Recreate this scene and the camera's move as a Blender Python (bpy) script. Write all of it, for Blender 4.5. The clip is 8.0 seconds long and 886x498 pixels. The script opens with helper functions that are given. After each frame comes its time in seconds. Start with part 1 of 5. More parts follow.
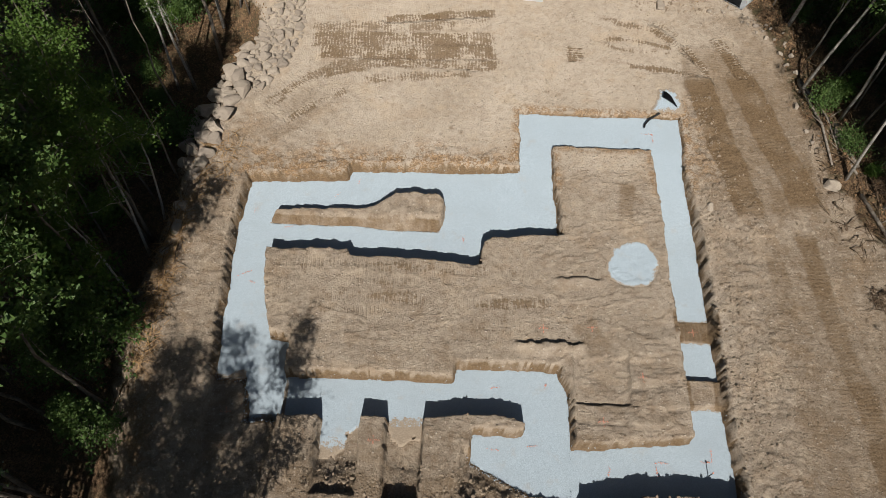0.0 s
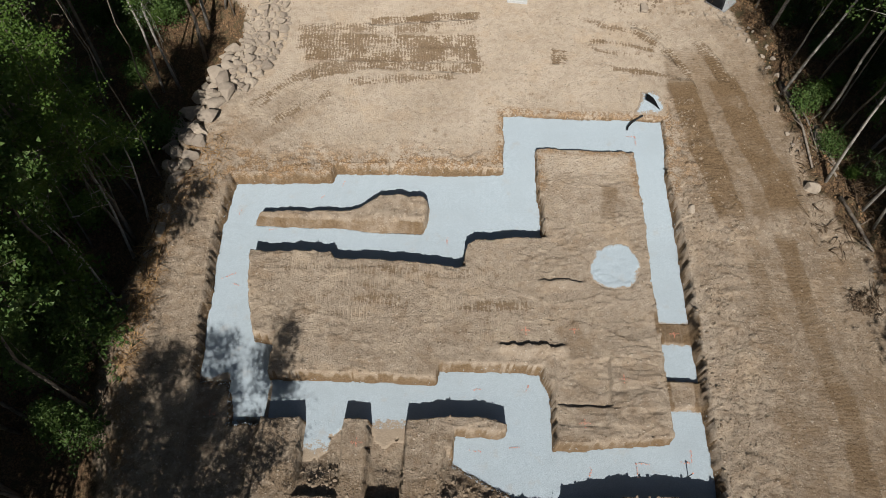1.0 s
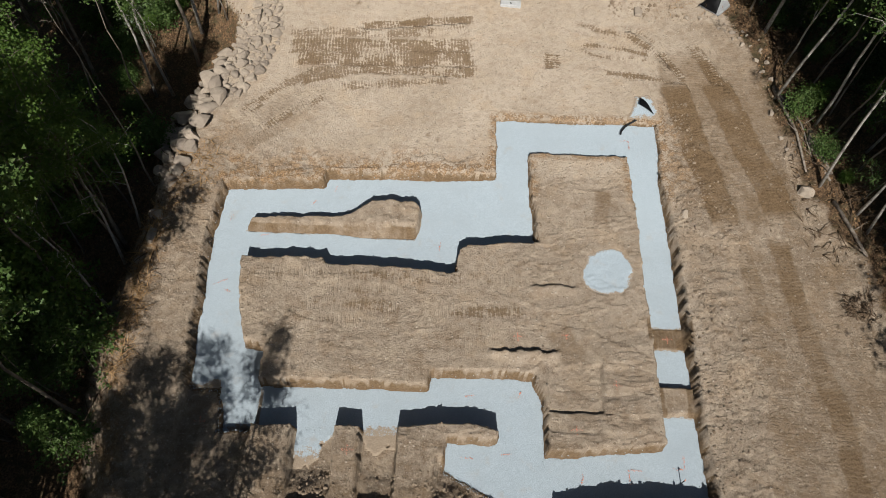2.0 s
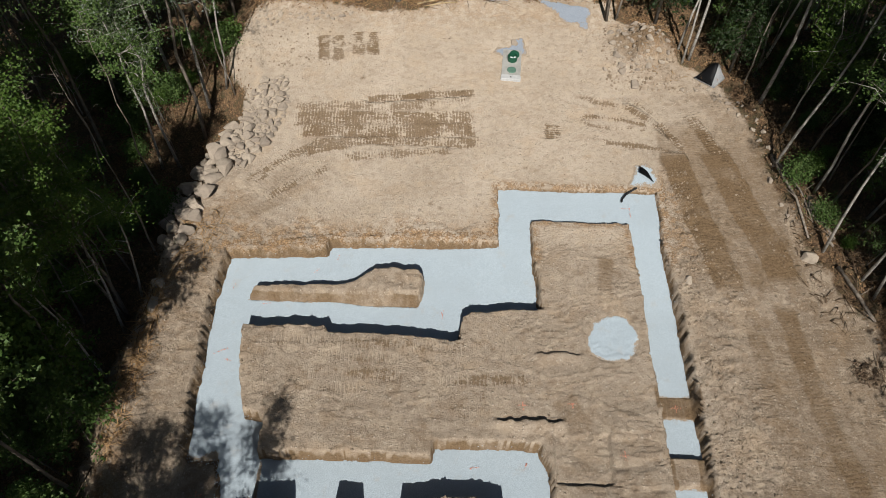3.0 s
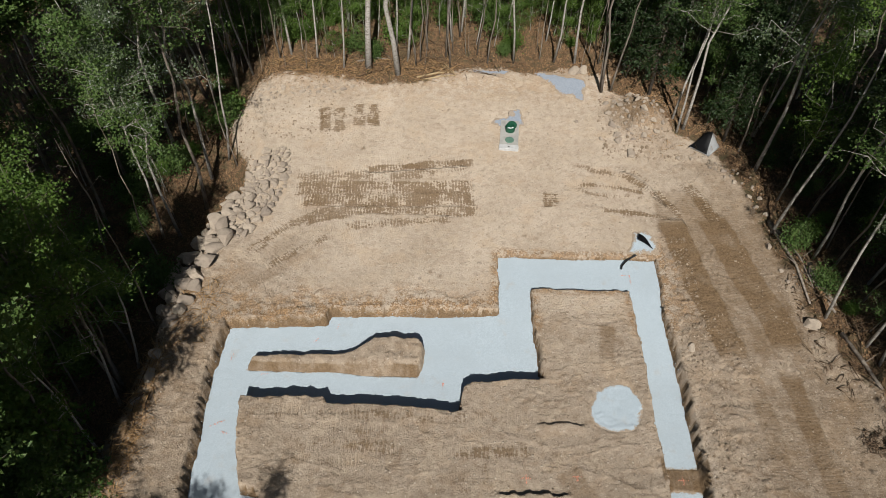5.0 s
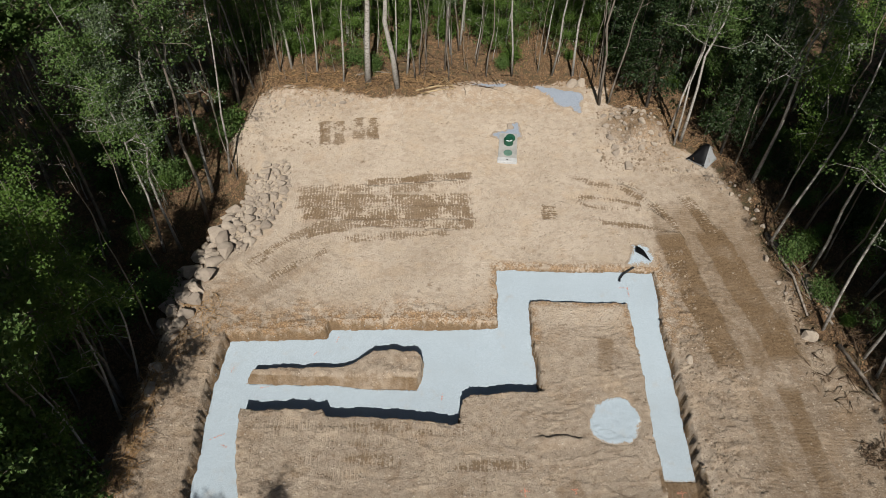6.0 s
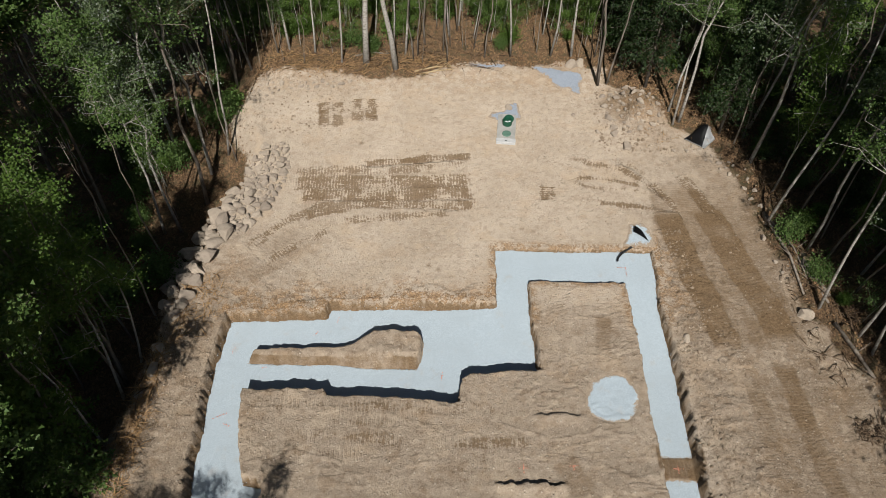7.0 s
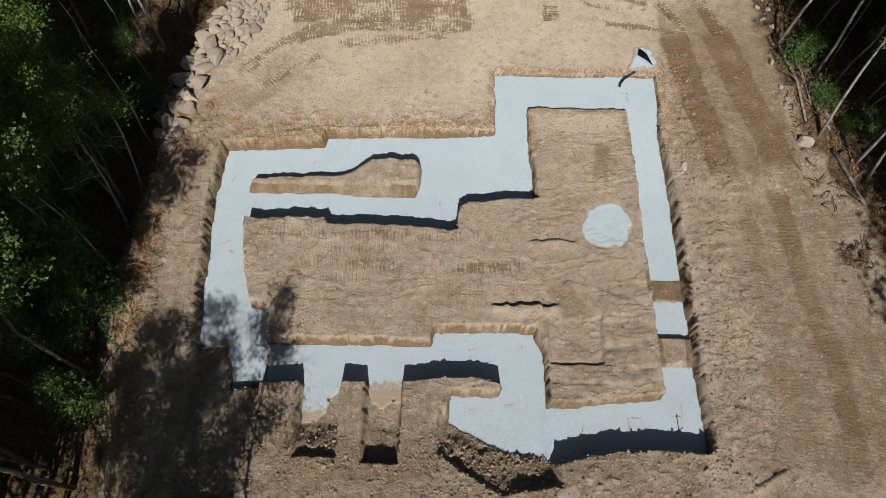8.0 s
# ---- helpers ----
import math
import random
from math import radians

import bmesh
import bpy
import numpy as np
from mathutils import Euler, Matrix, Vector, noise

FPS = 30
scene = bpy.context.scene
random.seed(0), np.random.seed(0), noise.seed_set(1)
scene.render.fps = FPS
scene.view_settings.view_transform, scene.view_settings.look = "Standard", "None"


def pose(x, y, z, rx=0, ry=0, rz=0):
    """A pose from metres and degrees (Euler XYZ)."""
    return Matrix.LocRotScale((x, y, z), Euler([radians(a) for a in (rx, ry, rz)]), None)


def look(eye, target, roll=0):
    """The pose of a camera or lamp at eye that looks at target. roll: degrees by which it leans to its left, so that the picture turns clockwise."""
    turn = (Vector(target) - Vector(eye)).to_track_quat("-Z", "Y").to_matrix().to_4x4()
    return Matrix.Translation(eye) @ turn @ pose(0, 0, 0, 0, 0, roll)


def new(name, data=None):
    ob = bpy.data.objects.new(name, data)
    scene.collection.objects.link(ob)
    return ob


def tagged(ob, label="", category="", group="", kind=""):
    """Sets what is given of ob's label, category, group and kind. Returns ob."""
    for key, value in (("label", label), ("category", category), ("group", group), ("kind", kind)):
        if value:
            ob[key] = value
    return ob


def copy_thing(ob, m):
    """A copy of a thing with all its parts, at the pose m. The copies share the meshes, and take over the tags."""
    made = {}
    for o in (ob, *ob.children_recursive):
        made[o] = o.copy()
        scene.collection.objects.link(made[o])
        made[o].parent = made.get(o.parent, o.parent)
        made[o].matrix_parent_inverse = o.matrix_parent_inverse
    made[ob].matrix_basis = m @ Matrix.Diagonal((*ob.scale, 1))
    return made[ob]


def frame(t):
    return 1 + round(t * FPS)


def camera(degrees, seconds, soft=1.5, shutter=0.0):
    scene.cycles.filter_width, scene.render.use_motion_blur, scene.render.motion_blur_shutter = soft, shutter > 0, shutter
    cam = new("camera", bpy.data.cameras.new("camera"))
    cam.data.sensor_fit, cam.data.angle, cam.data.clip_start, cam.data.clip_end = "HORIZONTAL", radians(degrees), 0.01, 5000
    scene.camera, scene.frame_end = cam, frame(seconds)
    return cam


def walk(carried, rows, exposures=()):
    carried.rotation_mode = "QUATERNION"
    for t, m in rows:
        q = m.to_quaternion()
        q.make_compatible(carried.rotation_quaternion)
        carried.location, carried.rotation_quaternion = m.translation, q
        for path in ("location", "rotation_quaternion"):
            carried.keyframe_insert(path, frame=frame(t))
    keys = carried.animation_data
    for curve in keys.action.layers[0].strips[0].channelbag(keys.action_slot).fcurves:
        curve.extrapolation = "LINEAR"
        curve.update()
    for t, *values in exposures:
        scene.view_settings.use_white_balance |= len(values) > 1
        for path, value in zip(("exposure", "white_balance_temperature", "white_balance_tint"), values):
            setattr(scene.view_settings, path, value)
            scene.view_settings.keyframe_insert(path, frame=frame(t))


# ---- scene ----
cam = camera(63.6, 8.0, 0.6)
PATH = [
    (0, (-0.673, -0.471, 23.18), (-0.693, 0.526, 21.446), 1.5),
    (0.5, (-0.632, -0.406, 23.3), (-0.648, 0.586, 21.564), 1.7),
    (1, (-0.353, -0.359, 23.403), (-0.351, 0.632, 21.666), 2.5),
    (2.5, (-0.04, -0.131, 23.357), (-0.041, 0.875, 21.628), 2.2),
    (3, (-0.034, -0.333, 23.167), (-0.049, 0.836, 21.544), 1.4),
    (3.5, (-0.052, -0.315, 23.04), (-0.066, 0.854, 21.417), 1.3),
    (4, (-0.068, -0.339, 22.964), (-0.084, 0.915, 21.406), 1.2),
    (4.5, (-0.031, -0.353, 23.012), (-0.05, 0.903, 21.455), 1.0),
    (5, (-0.031, -0.251, 23.179), (-0.052, 1.063, 21.672), 0.9),
    (6.5, (0.098, -0.237, 23.472), (0.073, 1.097, 21.982), 0.5),
    (7, (0.062, -0.401, 23.495), (0.041, 0.895, 21.972), 0.5),
    (7.5, (0.101, -0.487, 23.488), (0.086, 0.596, 21.806), 0.5),
    (8, (0.034, -0.175, 23.692), (0.03, 0.705, 21.896), 0.9),
]
walk(cam, [(t, look(eye, target, roll)) for t, eye, target, roll in PATH])

# ---- light ----
SUN_TO = Vector((0.7, -23.7, 23.2)).normalized()      # from the ground towards the sun
sun_data = bpy.data.lights.new("sun", "SUN")
sun_data.energy, sun_data.angle, sun_data.color = 4.75, radians(0.53), (1.0, 0.965, 0.925)
sun = new("sun", sun_data)
sun.matrix_world = look((0, 0, 60), tuple(Vector((0, 0, 60)) - SUN_TO))
world = bpy.data.worlds.new("sky")
scene.world = world
world.use_nodes = True
sky = world.node_tree.nodes.new("ShaderNodeTexSky")
sky.sky_type, sky.sun_disc = "NISHITA", False
sky.sun_elevation = math.asin(SUN_TO.z)
sky.sun_rotation = math.atan2(SUN_TO.x, SUN_TO.y)
world.node_tree.nodes["Background"].inputs["Strength"].default_value = 0.035
world.node_tree.links.new(sky.outputs[0], world.node_tree.nodes["Background"].inputs["Color"])


# ---- material helpers ----
class Nodes:
    """A small writer of node trees."""

    def __init__(self, name):
        self.mat = bpy.data.materials.new(name)
        self.mat.use_nodes = True
        self.tree = self.mat.node_tree
        self.tree.nodes.clear()
        self.out = self.tree.nodes.new("ShaderNodeOutputMaterial")

    def add(self, kind, values=None, operation="", attribute="", color=False, blend="MIX"):
        node = self.tree.nodes.new("ShaderNode" + kind)
        if operation:
            node.operation = operation
        if attribute:
            node.attribute_name = attribute
        if color:
            node.data_type, node.blend_type = "RGBA", blend
        for key, value in (values or {}).items():
            self.put(value, node.inputs[key])
        return node

    def put(self, value, socket):
        if isinstance(value, bpy.types.NodeSocket):
            self.tree.links.new(value, socket)
        else:
            socket.default_value = (*value, 1.0) if isinstance(value, tuple) and len(value) == 3 and socket.type == "RGBA" else value

    def math(self, op, a, b=0.0):
        return self.add("Math", {0: a, 1: b}, operation=op).outputs[0]

    def mix(self, fac, a, b, blend="MIX"):
        n = self.add("Mix", {0: fac, 6: a, 7: b}, color=True, blend=blend)
        return n.outputs[2]

    def noise(self, vec, scale, detail=4.0, rough=0.55, dist=0.0):
        return self.add("TexNoise", {"Vector": vec, "Scale": scale, "Detail": detail, "Roughness": rough, "Distortion": dist}).outputs[0]

    def ramp(self, fac, lo, hi):
        return self.add("MapRange", {0: fac, 1: lo, 2: hi, 3: 0.0, 4: 1.0}).outputs[0]

    def attr(self, name, out="Fac"):
        return self.add("Attribute", attribute=name).outputs[out]

    def done(self, color, rough=0.9, bump=None, strength=0.5, distance=0.02, spec=0.3, metal=0.0, fuzz=0.0):
        b = self.add("BsdfPrincipled", {"Base Color": color, "Roughness": rough, "Metallic": metal, "Specular IOR Level": spec, "Diffuse Roughness": fuzz})
        if bump is not None:
            self.put(self.add("Bump", {"Height": bump, "Strength": strength, "Distance": distance}).outputs[0], b.inputs["Normal"])
        self.tree.links.new(b.outputs[0], self.out.inputs[0])
        return self.mat

    def place(self):
        return self.add("NewGeometry").outputs["Position"]

    def local(self):
        return self.add("TexCoord").outputs["Object"]


def dirt_material():
    n = Nodes("site_soil")
    p = n.place()
    damp_brown, litter, fresh, tread, bar, packed_shade, across = (n.attr(k) for k in ("damp_brown", "litter", "fresh", "tread", "bar", "packed_shade", "across"))
    big, mid, fine, grit = n.noise(p, 0.4, 6, 0.6), n.noise(p, 2.2, 8, 0.66), n.noise(p, 13.0, 5, 0.7), n.noise(p, 42.0, 3, 0.7)
    streak = n.noise(n.add("Mapping", {0: p, 3: (0.5, 1.6, 1.0)}).outputs[0], 1.6, 8, 0.62)
    blot = n.noise(p, 0.8, 9, 0.62)
    base = n.mix(n.ramp(big, 0.38, 0.62), (0.415, 0.342, 0.260), (0.51, 0.43, 0.338))
    base = n.mix(n.math("MULTIPLY", n.math("MULTIPLY", packed_shade, 0.8), n.ramp(n.math("ADD", big, n.math("MULTIPLY", mid, 0.5)), 0.5, 0.95)), base, (0.200, 0.148, 0.098))
    base = n.mix(n.math("MULTIPLY", packed_shade, 0.45), base, (0.225, 0.165, 0.108))
    base = n.mix(n.math("MULTIPLY", n.ramp(blot, 0.55, 0.575), n.math("ADD", 0.22, n.math("MULTIPLY", packed_shade, 0.3))), base, (0.255, 0.18, 0.112))
    base = n.mix(n.math("MULTIPLY", n.ramp(blot, 0.44, 0.42), 0.35), base, (0.50, 0.405, 0.295))
    flake = n.noise(p, 3.4, 8, 0.66)
    base = n.mix(n.math("MULTIPLY", n.ramp(flake, 0.55, 0.565), n.math("ADD", 0.20, n.math("MULTIPLY", packed_shade, 0.4))), base, (0.20, 0.142, 0.092))
    base = n.mix(n.math("MULTIPLY", n.ramp(flake, 0.425, 0.405), 0.42), base, (0.53, 0.435, 0.325))
    base = n.mix(n.math("MULTIPLY", n.ramp(streak, 0.60, 0.62), 0.12), base, (0.235, 0.165, 0.105))
    base = n.mix(n.math("MULTIPLY", n.ramp(fine, 0.58, 0.62), n.math("ADD", 0.16, n.math("MULTIPLY", packed_shade, 0.30))), base, (0.15, 0.108, 0.072))
    base = n.mix(n.math("MULTIPLY", n.ramp(fine, 0.42, 0.38), 0.22), base, (0.52, 0.435, 0.335))
    base = n.mix(n.math("MULTIPLY", n.ramp(grit, 0.56, 0.66), 0.28), base, (0.52, 0.455, 0.37))
    base = n.mix(n.math("MULTIPLY", n.ramp(grit, 0.44, 0.34), 0.28), base, (0.16, 0.118, 0.08))
    # hard-edged scuffs, dragged by the bucket and the blade
    drag = n.noise(n.add("Mapping", {0: p, 3: (0.8, 1.25, 1.0)}).outputs[0], 1.3, 8, 0.6, 1.6)
    base = n.mix(n.math("MULTIPLY", n.ramp(drag, 0.57, 0.60), 0.16), base, (0.27, 0.195, 0.125))
    base = n.mix(n.math("MULTIPLY", n.ramp(drag, 0.42, 0.39), 0.16), base, (0.54, 0.45, 0.345))
    scuff = n.noise(n.add("Mapping", {0: p, 1: (5.0, 1.0, 0.0), 3: (1.2, 0.9, 1.0)}).outputs[0], 4.5, 6, 0.65, 1.2)
    base = n.mix(n.math("MULTIPLY", n.ramp(scuff, 0.62, 0.64), n.math("ADD", 0.10, n.math("MULTIPLY", packed_shade, 0.3))), base, (0.20, 0.145, 0.095))
    warm = n.noise(n.add("Mapping", {0: p, 1: (3.0, 9.0, 0.0)}).outputs[0], 0.55, 7, 0.65)
    base = n.mix(n.math("MULTIPLY", n.ramp(warm, 0.54, 0.60), 0.18), base, (0.47, 0.335, 0.205))
    rust = n.math("MULTIPLY", fresh, n.ramp(n.math("ADD", n.math("MULTIPLY", mid, 0.6), n.math("MULTIPLY", fine, 0.4)), 0.475, 0.51))
    base = n.mix(n.math("MULTIPLY", rust, 0.85), base, n.mix(n.ramp(fine, 0.45, 0.55), (0.40, 0.25, 0.125), (0.20, 0.125, 0.066)))
    peb = n.add("TexVoronoi", {"Vector": p, "Scale": 7.0})
    stone = n.math("MULTIPLY", n.ramp(peb.outputs["Distance"], 0.28, 0.18), n.ramp(n.add("SeparateColor", {0: peb.outputs["Color"]}).outputs[0], 0.80, 0.83))
    tiny = n.add("TexVoronoi", {"Vector": p, "Scale": 21.0})
    stone = n.math("MAXIMUM", stone, n.math("MULTIPLY", n.ramp(tiny.outputs["Distance"], 0.35, 0.22), n.ramp(n.add("SeparateColor", {0: tiny.outputs["Color"]}).outputs[0], 0.82, 0.84)))
    base = n.mix(n.math("MULTIPLY", stone, 0.75), base, (0.56, 0.48, 0.385))
    # damp soil pressed by track shoes: short bars across the way of travel; lower walls take the same brown
    way = n.math("ADD", n.math("MULTIPLY", tread, 2 * math.pi / 0.145), n.math("MULTIPLY", n.noise(p, 1.3, 3), 9.0))
    lines = n.ramp(n.math("ADD", n.math("SINE", way), n.math("MULTIPLY", n.math("SUBTRACT", fine, 0.5), 2.2)), 0.15, 0.75)
    grid = n.add("CombineXYZ", {0: n.math("MULTIPLY", tread, 1.6), 1: n.math("MULTIPLY", across, 5.0), 2: 0.0}).outputs[0]
    lane = n.noise(grid, 1.0, 5, 0.7)
    gap = n.math("MULTIPLY", n.math("MULTIPLY", bar, lines), n.ramp(damp_brown, 0.05, 0.4))
    patchy = n.math("ADD", n.math("MULTIPLY", lane, 0.35), n.math("ADD", n.math("MULTIPLY", flake, 0.35), n.math("MULTIPLY", blot, 0.3)))
    mask = n.math("ADD", damp_brown, n.math("ADD", n.math("MULTIPLY", n.math("SUBTRACT", patchy, 0.5), 4.2), n.math("MULTIPLY", n.math("SUBTRACT", fine, 0.5), 1.6)))
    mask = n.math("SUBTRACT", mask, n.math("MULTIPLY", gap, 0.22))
    crisp = n.math("MULTIPLY", n.ramp(mask, 0.42, 0.52), n.ramp(damp_brown, 0.02, 0.12))
    even = n.ramp(n.math("ADD", n.math("SUBTRACT", damp_brown, n.math("MULTIPLY", lines, 0.12)), n.math("MULTIPLY", n.math("SUBTRACT", patchy, 0.5), 0.9)), 0.12, 0.72)
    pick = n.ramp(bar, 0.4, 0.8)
    wet = n.math("ADD", n.math("MULTIPLY", crisp, pick), n.math("MULTIPLY", n.math("MULTIPLY", even, n.ramp(damp_brown, 0.02, 0.12)), n.math("SUBTRACT", 1.0, pick)))
    base = n.mix(n.math("MULTIPLY", wet, n.ramp(damp_brown, -0.35, 0.9)), base, n.mix(n.ramp(fine, 0.46, 0.54), (0.215, 0.145, 0.082), (0.160, 0.107, 0.060)))
    leafs = n.add("TexVoronoi", {"Vector": p, "Scale": 26.0, "Randomness": 1.0})
    tone = n.add("SeparateColor", {0: leafs.outputs["Color"]})
    floor = n.mix(tone.outputs[0], (0.075, 0.047, 0.028), (0.27, 0.17, 0.095))
    floor = n.mix(n.ramp(mid, 0.46, 0.62), floor, (0.09, 0.075, 0.04))
    floor = n.mix(n.math("MULTIPLY", n.ramp(fine, 0.5, 0.6), 0.6), floor, (0.06, 0.04, 0.024))
    base = n.mix(n.ramp(n.math("ADD", litter, n.math("MULTIPLY", n.math("SUBTRACT", mid, 0.5), 1.2)), 0.35, 0.65), base, floor)
    high = n.math("ADD", n.math("MULTIPLY", fine, 0.75), n.math("ADD", n.math("MULTIPLY", grit, 0.42), n.math("MULTIPLY", gap, -0.25)))
    high = n.math("ADD", high, n.math("ADD", n.math("MULTIPLY", stone, 0.9), n.math("ADD", n.math("MULTIPLY", mid, 0.35), n.math("MULTIPLY", n.ramp(scuff, 0.62, 0.64), 0.25))))
    # lips and cracks where the crust has lifted
    lips = n.ramp(n.noise(n.add("Mapping", {0: p, 3: (0.8, 1.2, 1.0)}).outputs[0], 1.7, 6, 0.66), 0.54, 0.55)
    lips = n.math("ADD", lips, n.math("MULTIPLY", n.ramp(n.noise(n.add("Mapping", {0: p, 1: (7.0, 3.0, 0.0), 3: (0.8, 1.2, 1.0)}).outputs[0], 3.6, 5, 0.66), 0.55, 0.565), 0.6))
    high = n.math("ADD", high, n.math("MULTIPLY", lips, n.math("ADD", 0.03, n.math("MULTIPLY", packed_shade, 0.16))))
    rough = n.math("SUBTRACT", 0.95, n.math("MULTIPLY", wet, 0.12))
    return n.done(base, rough, high, 1.0, 0.08, 0.15, fuzz=1.0)


def gravel_material(name, light, dark):
    n = Nodes(name)
    p = n.place()
    v = n.add("TexVoronoi", {"Vector": p, "Scale": 40.0})
    tone = n.add("SeparateColor", {0: v.outputs["Color"]}).outputs[0]
    cloud = n.noise(p, 0.9, 5, 0.6)
    c = n.mix(tone, dark, light)
    c = n.mix(n.math("MULTIPLY", n.ramp(cloud, 0.45, 0.65), 0.5), c, tuple(v * 0.80 for v in light))
    c = n.mix(n.math("MULTIPLY", n.ramp(v.outputs["Distance"], 0.5, 0.8), 0.22), c, tuple(v * 0.6 for v in dark))
    rake = n.noise(n.add("Mapping", {0: p, 3: (0.4, 2.4, 1.0)}).outputs[0], 2.0, 6, 0.6)
    c = n.mix(n.math("MULTIPLY", n.ramp(rake, 0.5, 0.68), 0.35), c, tuple(v * 0.86 for v in light))
    dust = n.ramp(n.noise(p, 1.6, 8, 0.7), 0.58, 0.70)
    c = n.mix(n.math("MULTIPLY", dust, 0.4), c, (0.40, 0.37, 0.33))
    thin = n.math("ADD", n.attr("thin"), n.math("ADD", n.math("MULTIPLY", n.math("SUBTRACT", n.noise(p, 22.0, 3, 0.7), 0.5), 1.6), n.math("MULTIPLY", n.math("SUBTRACT", n.noise(p, 4.0, 5, 0.6), 0.5), 1.4)))
    c = n.mix(n.ramp(thin, 0.62, 0.48), c, n.mix(tone, (0.40, 0.325, 0.24), (0.29, 0.225, 0.16)))
    h = n.math("ADD", n.math("SUBTRACT", 1.0, v.outputs["Distance"]), n.math("MULTIPLY", n.noise(p, 5.0, 4), 0.8))
    return n.done(c, 0.85, h, 0.40, 0.02, 0.3, fuzz=0.6)


def rock_material(name, a, b):
    n = Nodes(name)
    p = n.local()
    r = n.add("ObjectInfo").outputs["Random"]
    c = n.mix(n.ramp(n.noise(p, 3.0, 6, 0.65), 0.35, 0.65), a, b)
    c = n.mix(n.math("MULTIPLY", r, 0.6), c, (0.22, 0.18, 0.145))
    c = n.mix(n.math("MULTIPLY", n.ramp(n.noise(p, 22.0, 4, 0.7), 0.55, 0.7), 0.5), c, tuple(v * 0.45 for v in a))
    return n.done(c, 0.85, n.math("ADD", n.noise(p, 6.0, 6, 0.6), n.math("MULTIPLY", n.noise(p, 40.0, 3), 0.3)), 0.6, 0.06, 0.3, fuzz=0.4)


def scatter_material(name, a, b, rough=0.9):
    n = Nodes(name)
    r = n.add("NewGeometry").outputs["Random Per Island"]
    c = n.mix(r, a, b)
    c = n.mix(n.math("MULTIPLY", n.ramp(n.noise(n.place(), 30.0, 4, 0.7), 0.45, 0.7), 0.5), c, tuple(v * 0.5 for v in a))
    return n.done(c, rough, n.noise(n.place(), 45.0, 3), 0.5, 0.01, 0.2, fuzz=0.6)


def bark_material(name, pale, dark, marks):
    n = Nodes(name)
    p = n.local()
    streak = n.add("Mapping", {0: p, 3: (1.0, 1.0, marks)}).outputs[0]
    c = n.mix(n.ramp(n.noise(streak, 7.0, 5, 0.65), 0.45, 0.62), pale, dark)
    c = n.mix(n.math("MULTIPLY", n.add("ObjectInfo").outputs["Random"], 0.3), c, dark)
    return n.done(c, 0.85, n.noise(streak, 18.0, 4), 0.6, 0.02, 0.25)


def leaf_material(name, a, b, pale=0.0):
    n = Nodes(name)
    r = n.add("NewGeometry").outputs["Random Per Island"]
    c = n.mix(r, a, b)
    c = n.mix(n.math("MULTIPLY", n.add("ObjectInfo").outputs["Random"], 0.35), c, tuple(v * 0.6 for v in a))
    if pale:
        c = n.mix(n.ramp(r, 1.0 - pale, 1.0 - pale + 0.02), c, (0.30, 0.34, 0.28))
    b1 = n.add("BsdfPrincipled", {"Base Color": c, "Roughness": 0.55, "Specular IOR Level": 0.3})
    tr = n.add("BsdfTranslucent", {"Color": n.mix(0.5, c, (0.16, 0.22, 0.03))})
    m = n.add("MixShader", {0: 0.28, 1: b1.outputs[0], 2: tr.outputs[0]})
    n.tree.links.new(m.outputs[0], n.out.inputs[0])
    return n.mat


def plain_material(name, color, rough=0.6, vary=0.25, scale=6.0, spec=0.4, bump=0.2):
    n = Nodes(name)
    p = n.local()
    k = n.noise(p, scale, 6, 0.65)
    c = n.mix(n.math("MULTIPLY", n.ramp(k, 0.4, 0.7), vary), color, tuple(v * 0.4 for v in color))
    return n.done(c, rough, n.noise(p, scale * 6, 4), bump, 0.01, spec)


SOIL = dirt_material()
GRAVEL = gravel_material("crushed_stone", (0.49, 0.562, 0.60), (0.36, 0.425, 0.462))
DUSTY = gravel_material("stone_dust", (0.36, 0.40, 0.45), (0.22, 0.255, 0.30))
ROCK = rock_material("field_stone", (0.50, 0.42, 0.325), (0.36, 0.30, 0.235))
PEBBLE = scatter_material("loose_crushed_stone", (0.47, 0.53, 0.56), (0.34, 0.395, 0.43))
CLOD = scatter_material("soil_clod", (0.22, 0.165, 0.112), (0.38, 0.30, 0.215))
FALLEN = scatter_material("fallen_leaves", (0.11, 0.066, 0.035), (0.34, 0.21, 0.11))
BIRCH = bark_material("pale_bark", (0.50, 0.47, 0.42), (0.20, 0.18, 0.15), 2.5)
BARK = bark_material("brown_bark", (0.24, 0.205, 0.165), (0.09, 0.075, 0.06), 0.25)
DEADWOOD = bark_material("grey_deadwood", (0.30, 0.26, 0.21), (0.13, 0.10, 0.075), 0.2)
LEAF_A = leaf_material("leaf_green", (0.068, 0.135, 0.03), (0.14, 0.205, 0.06))
LEAF_B = leaf_material("leaf_silver", (0.085, 0.135, 0.05), (0.17, 0.215, 0.12), 0.14)
LEAF_C = leaf_material("leaf_bright", (0.07, 0.14, 0.02), (0.13, 0.20, 0.04))
NEEDLE = leaf_material("needle_green", (0.022, 0.045, 0.016), (0.045, 0.075, 0.025))
TWIG = plain_material("dry_brush", (0.16, 0.11, 0.07), 0.9, 0.5, 9.0, 0.2)
STRAW = plain_material("dry_litter", (0.46, 0.29, 0.14), 0.9, 0.5, 3.0, 0.2)
CONCRETE = plain_material("precast_concrete", (0.60, 0.60, 0.58), 0.85, 0.35, 5.0, 0.3)
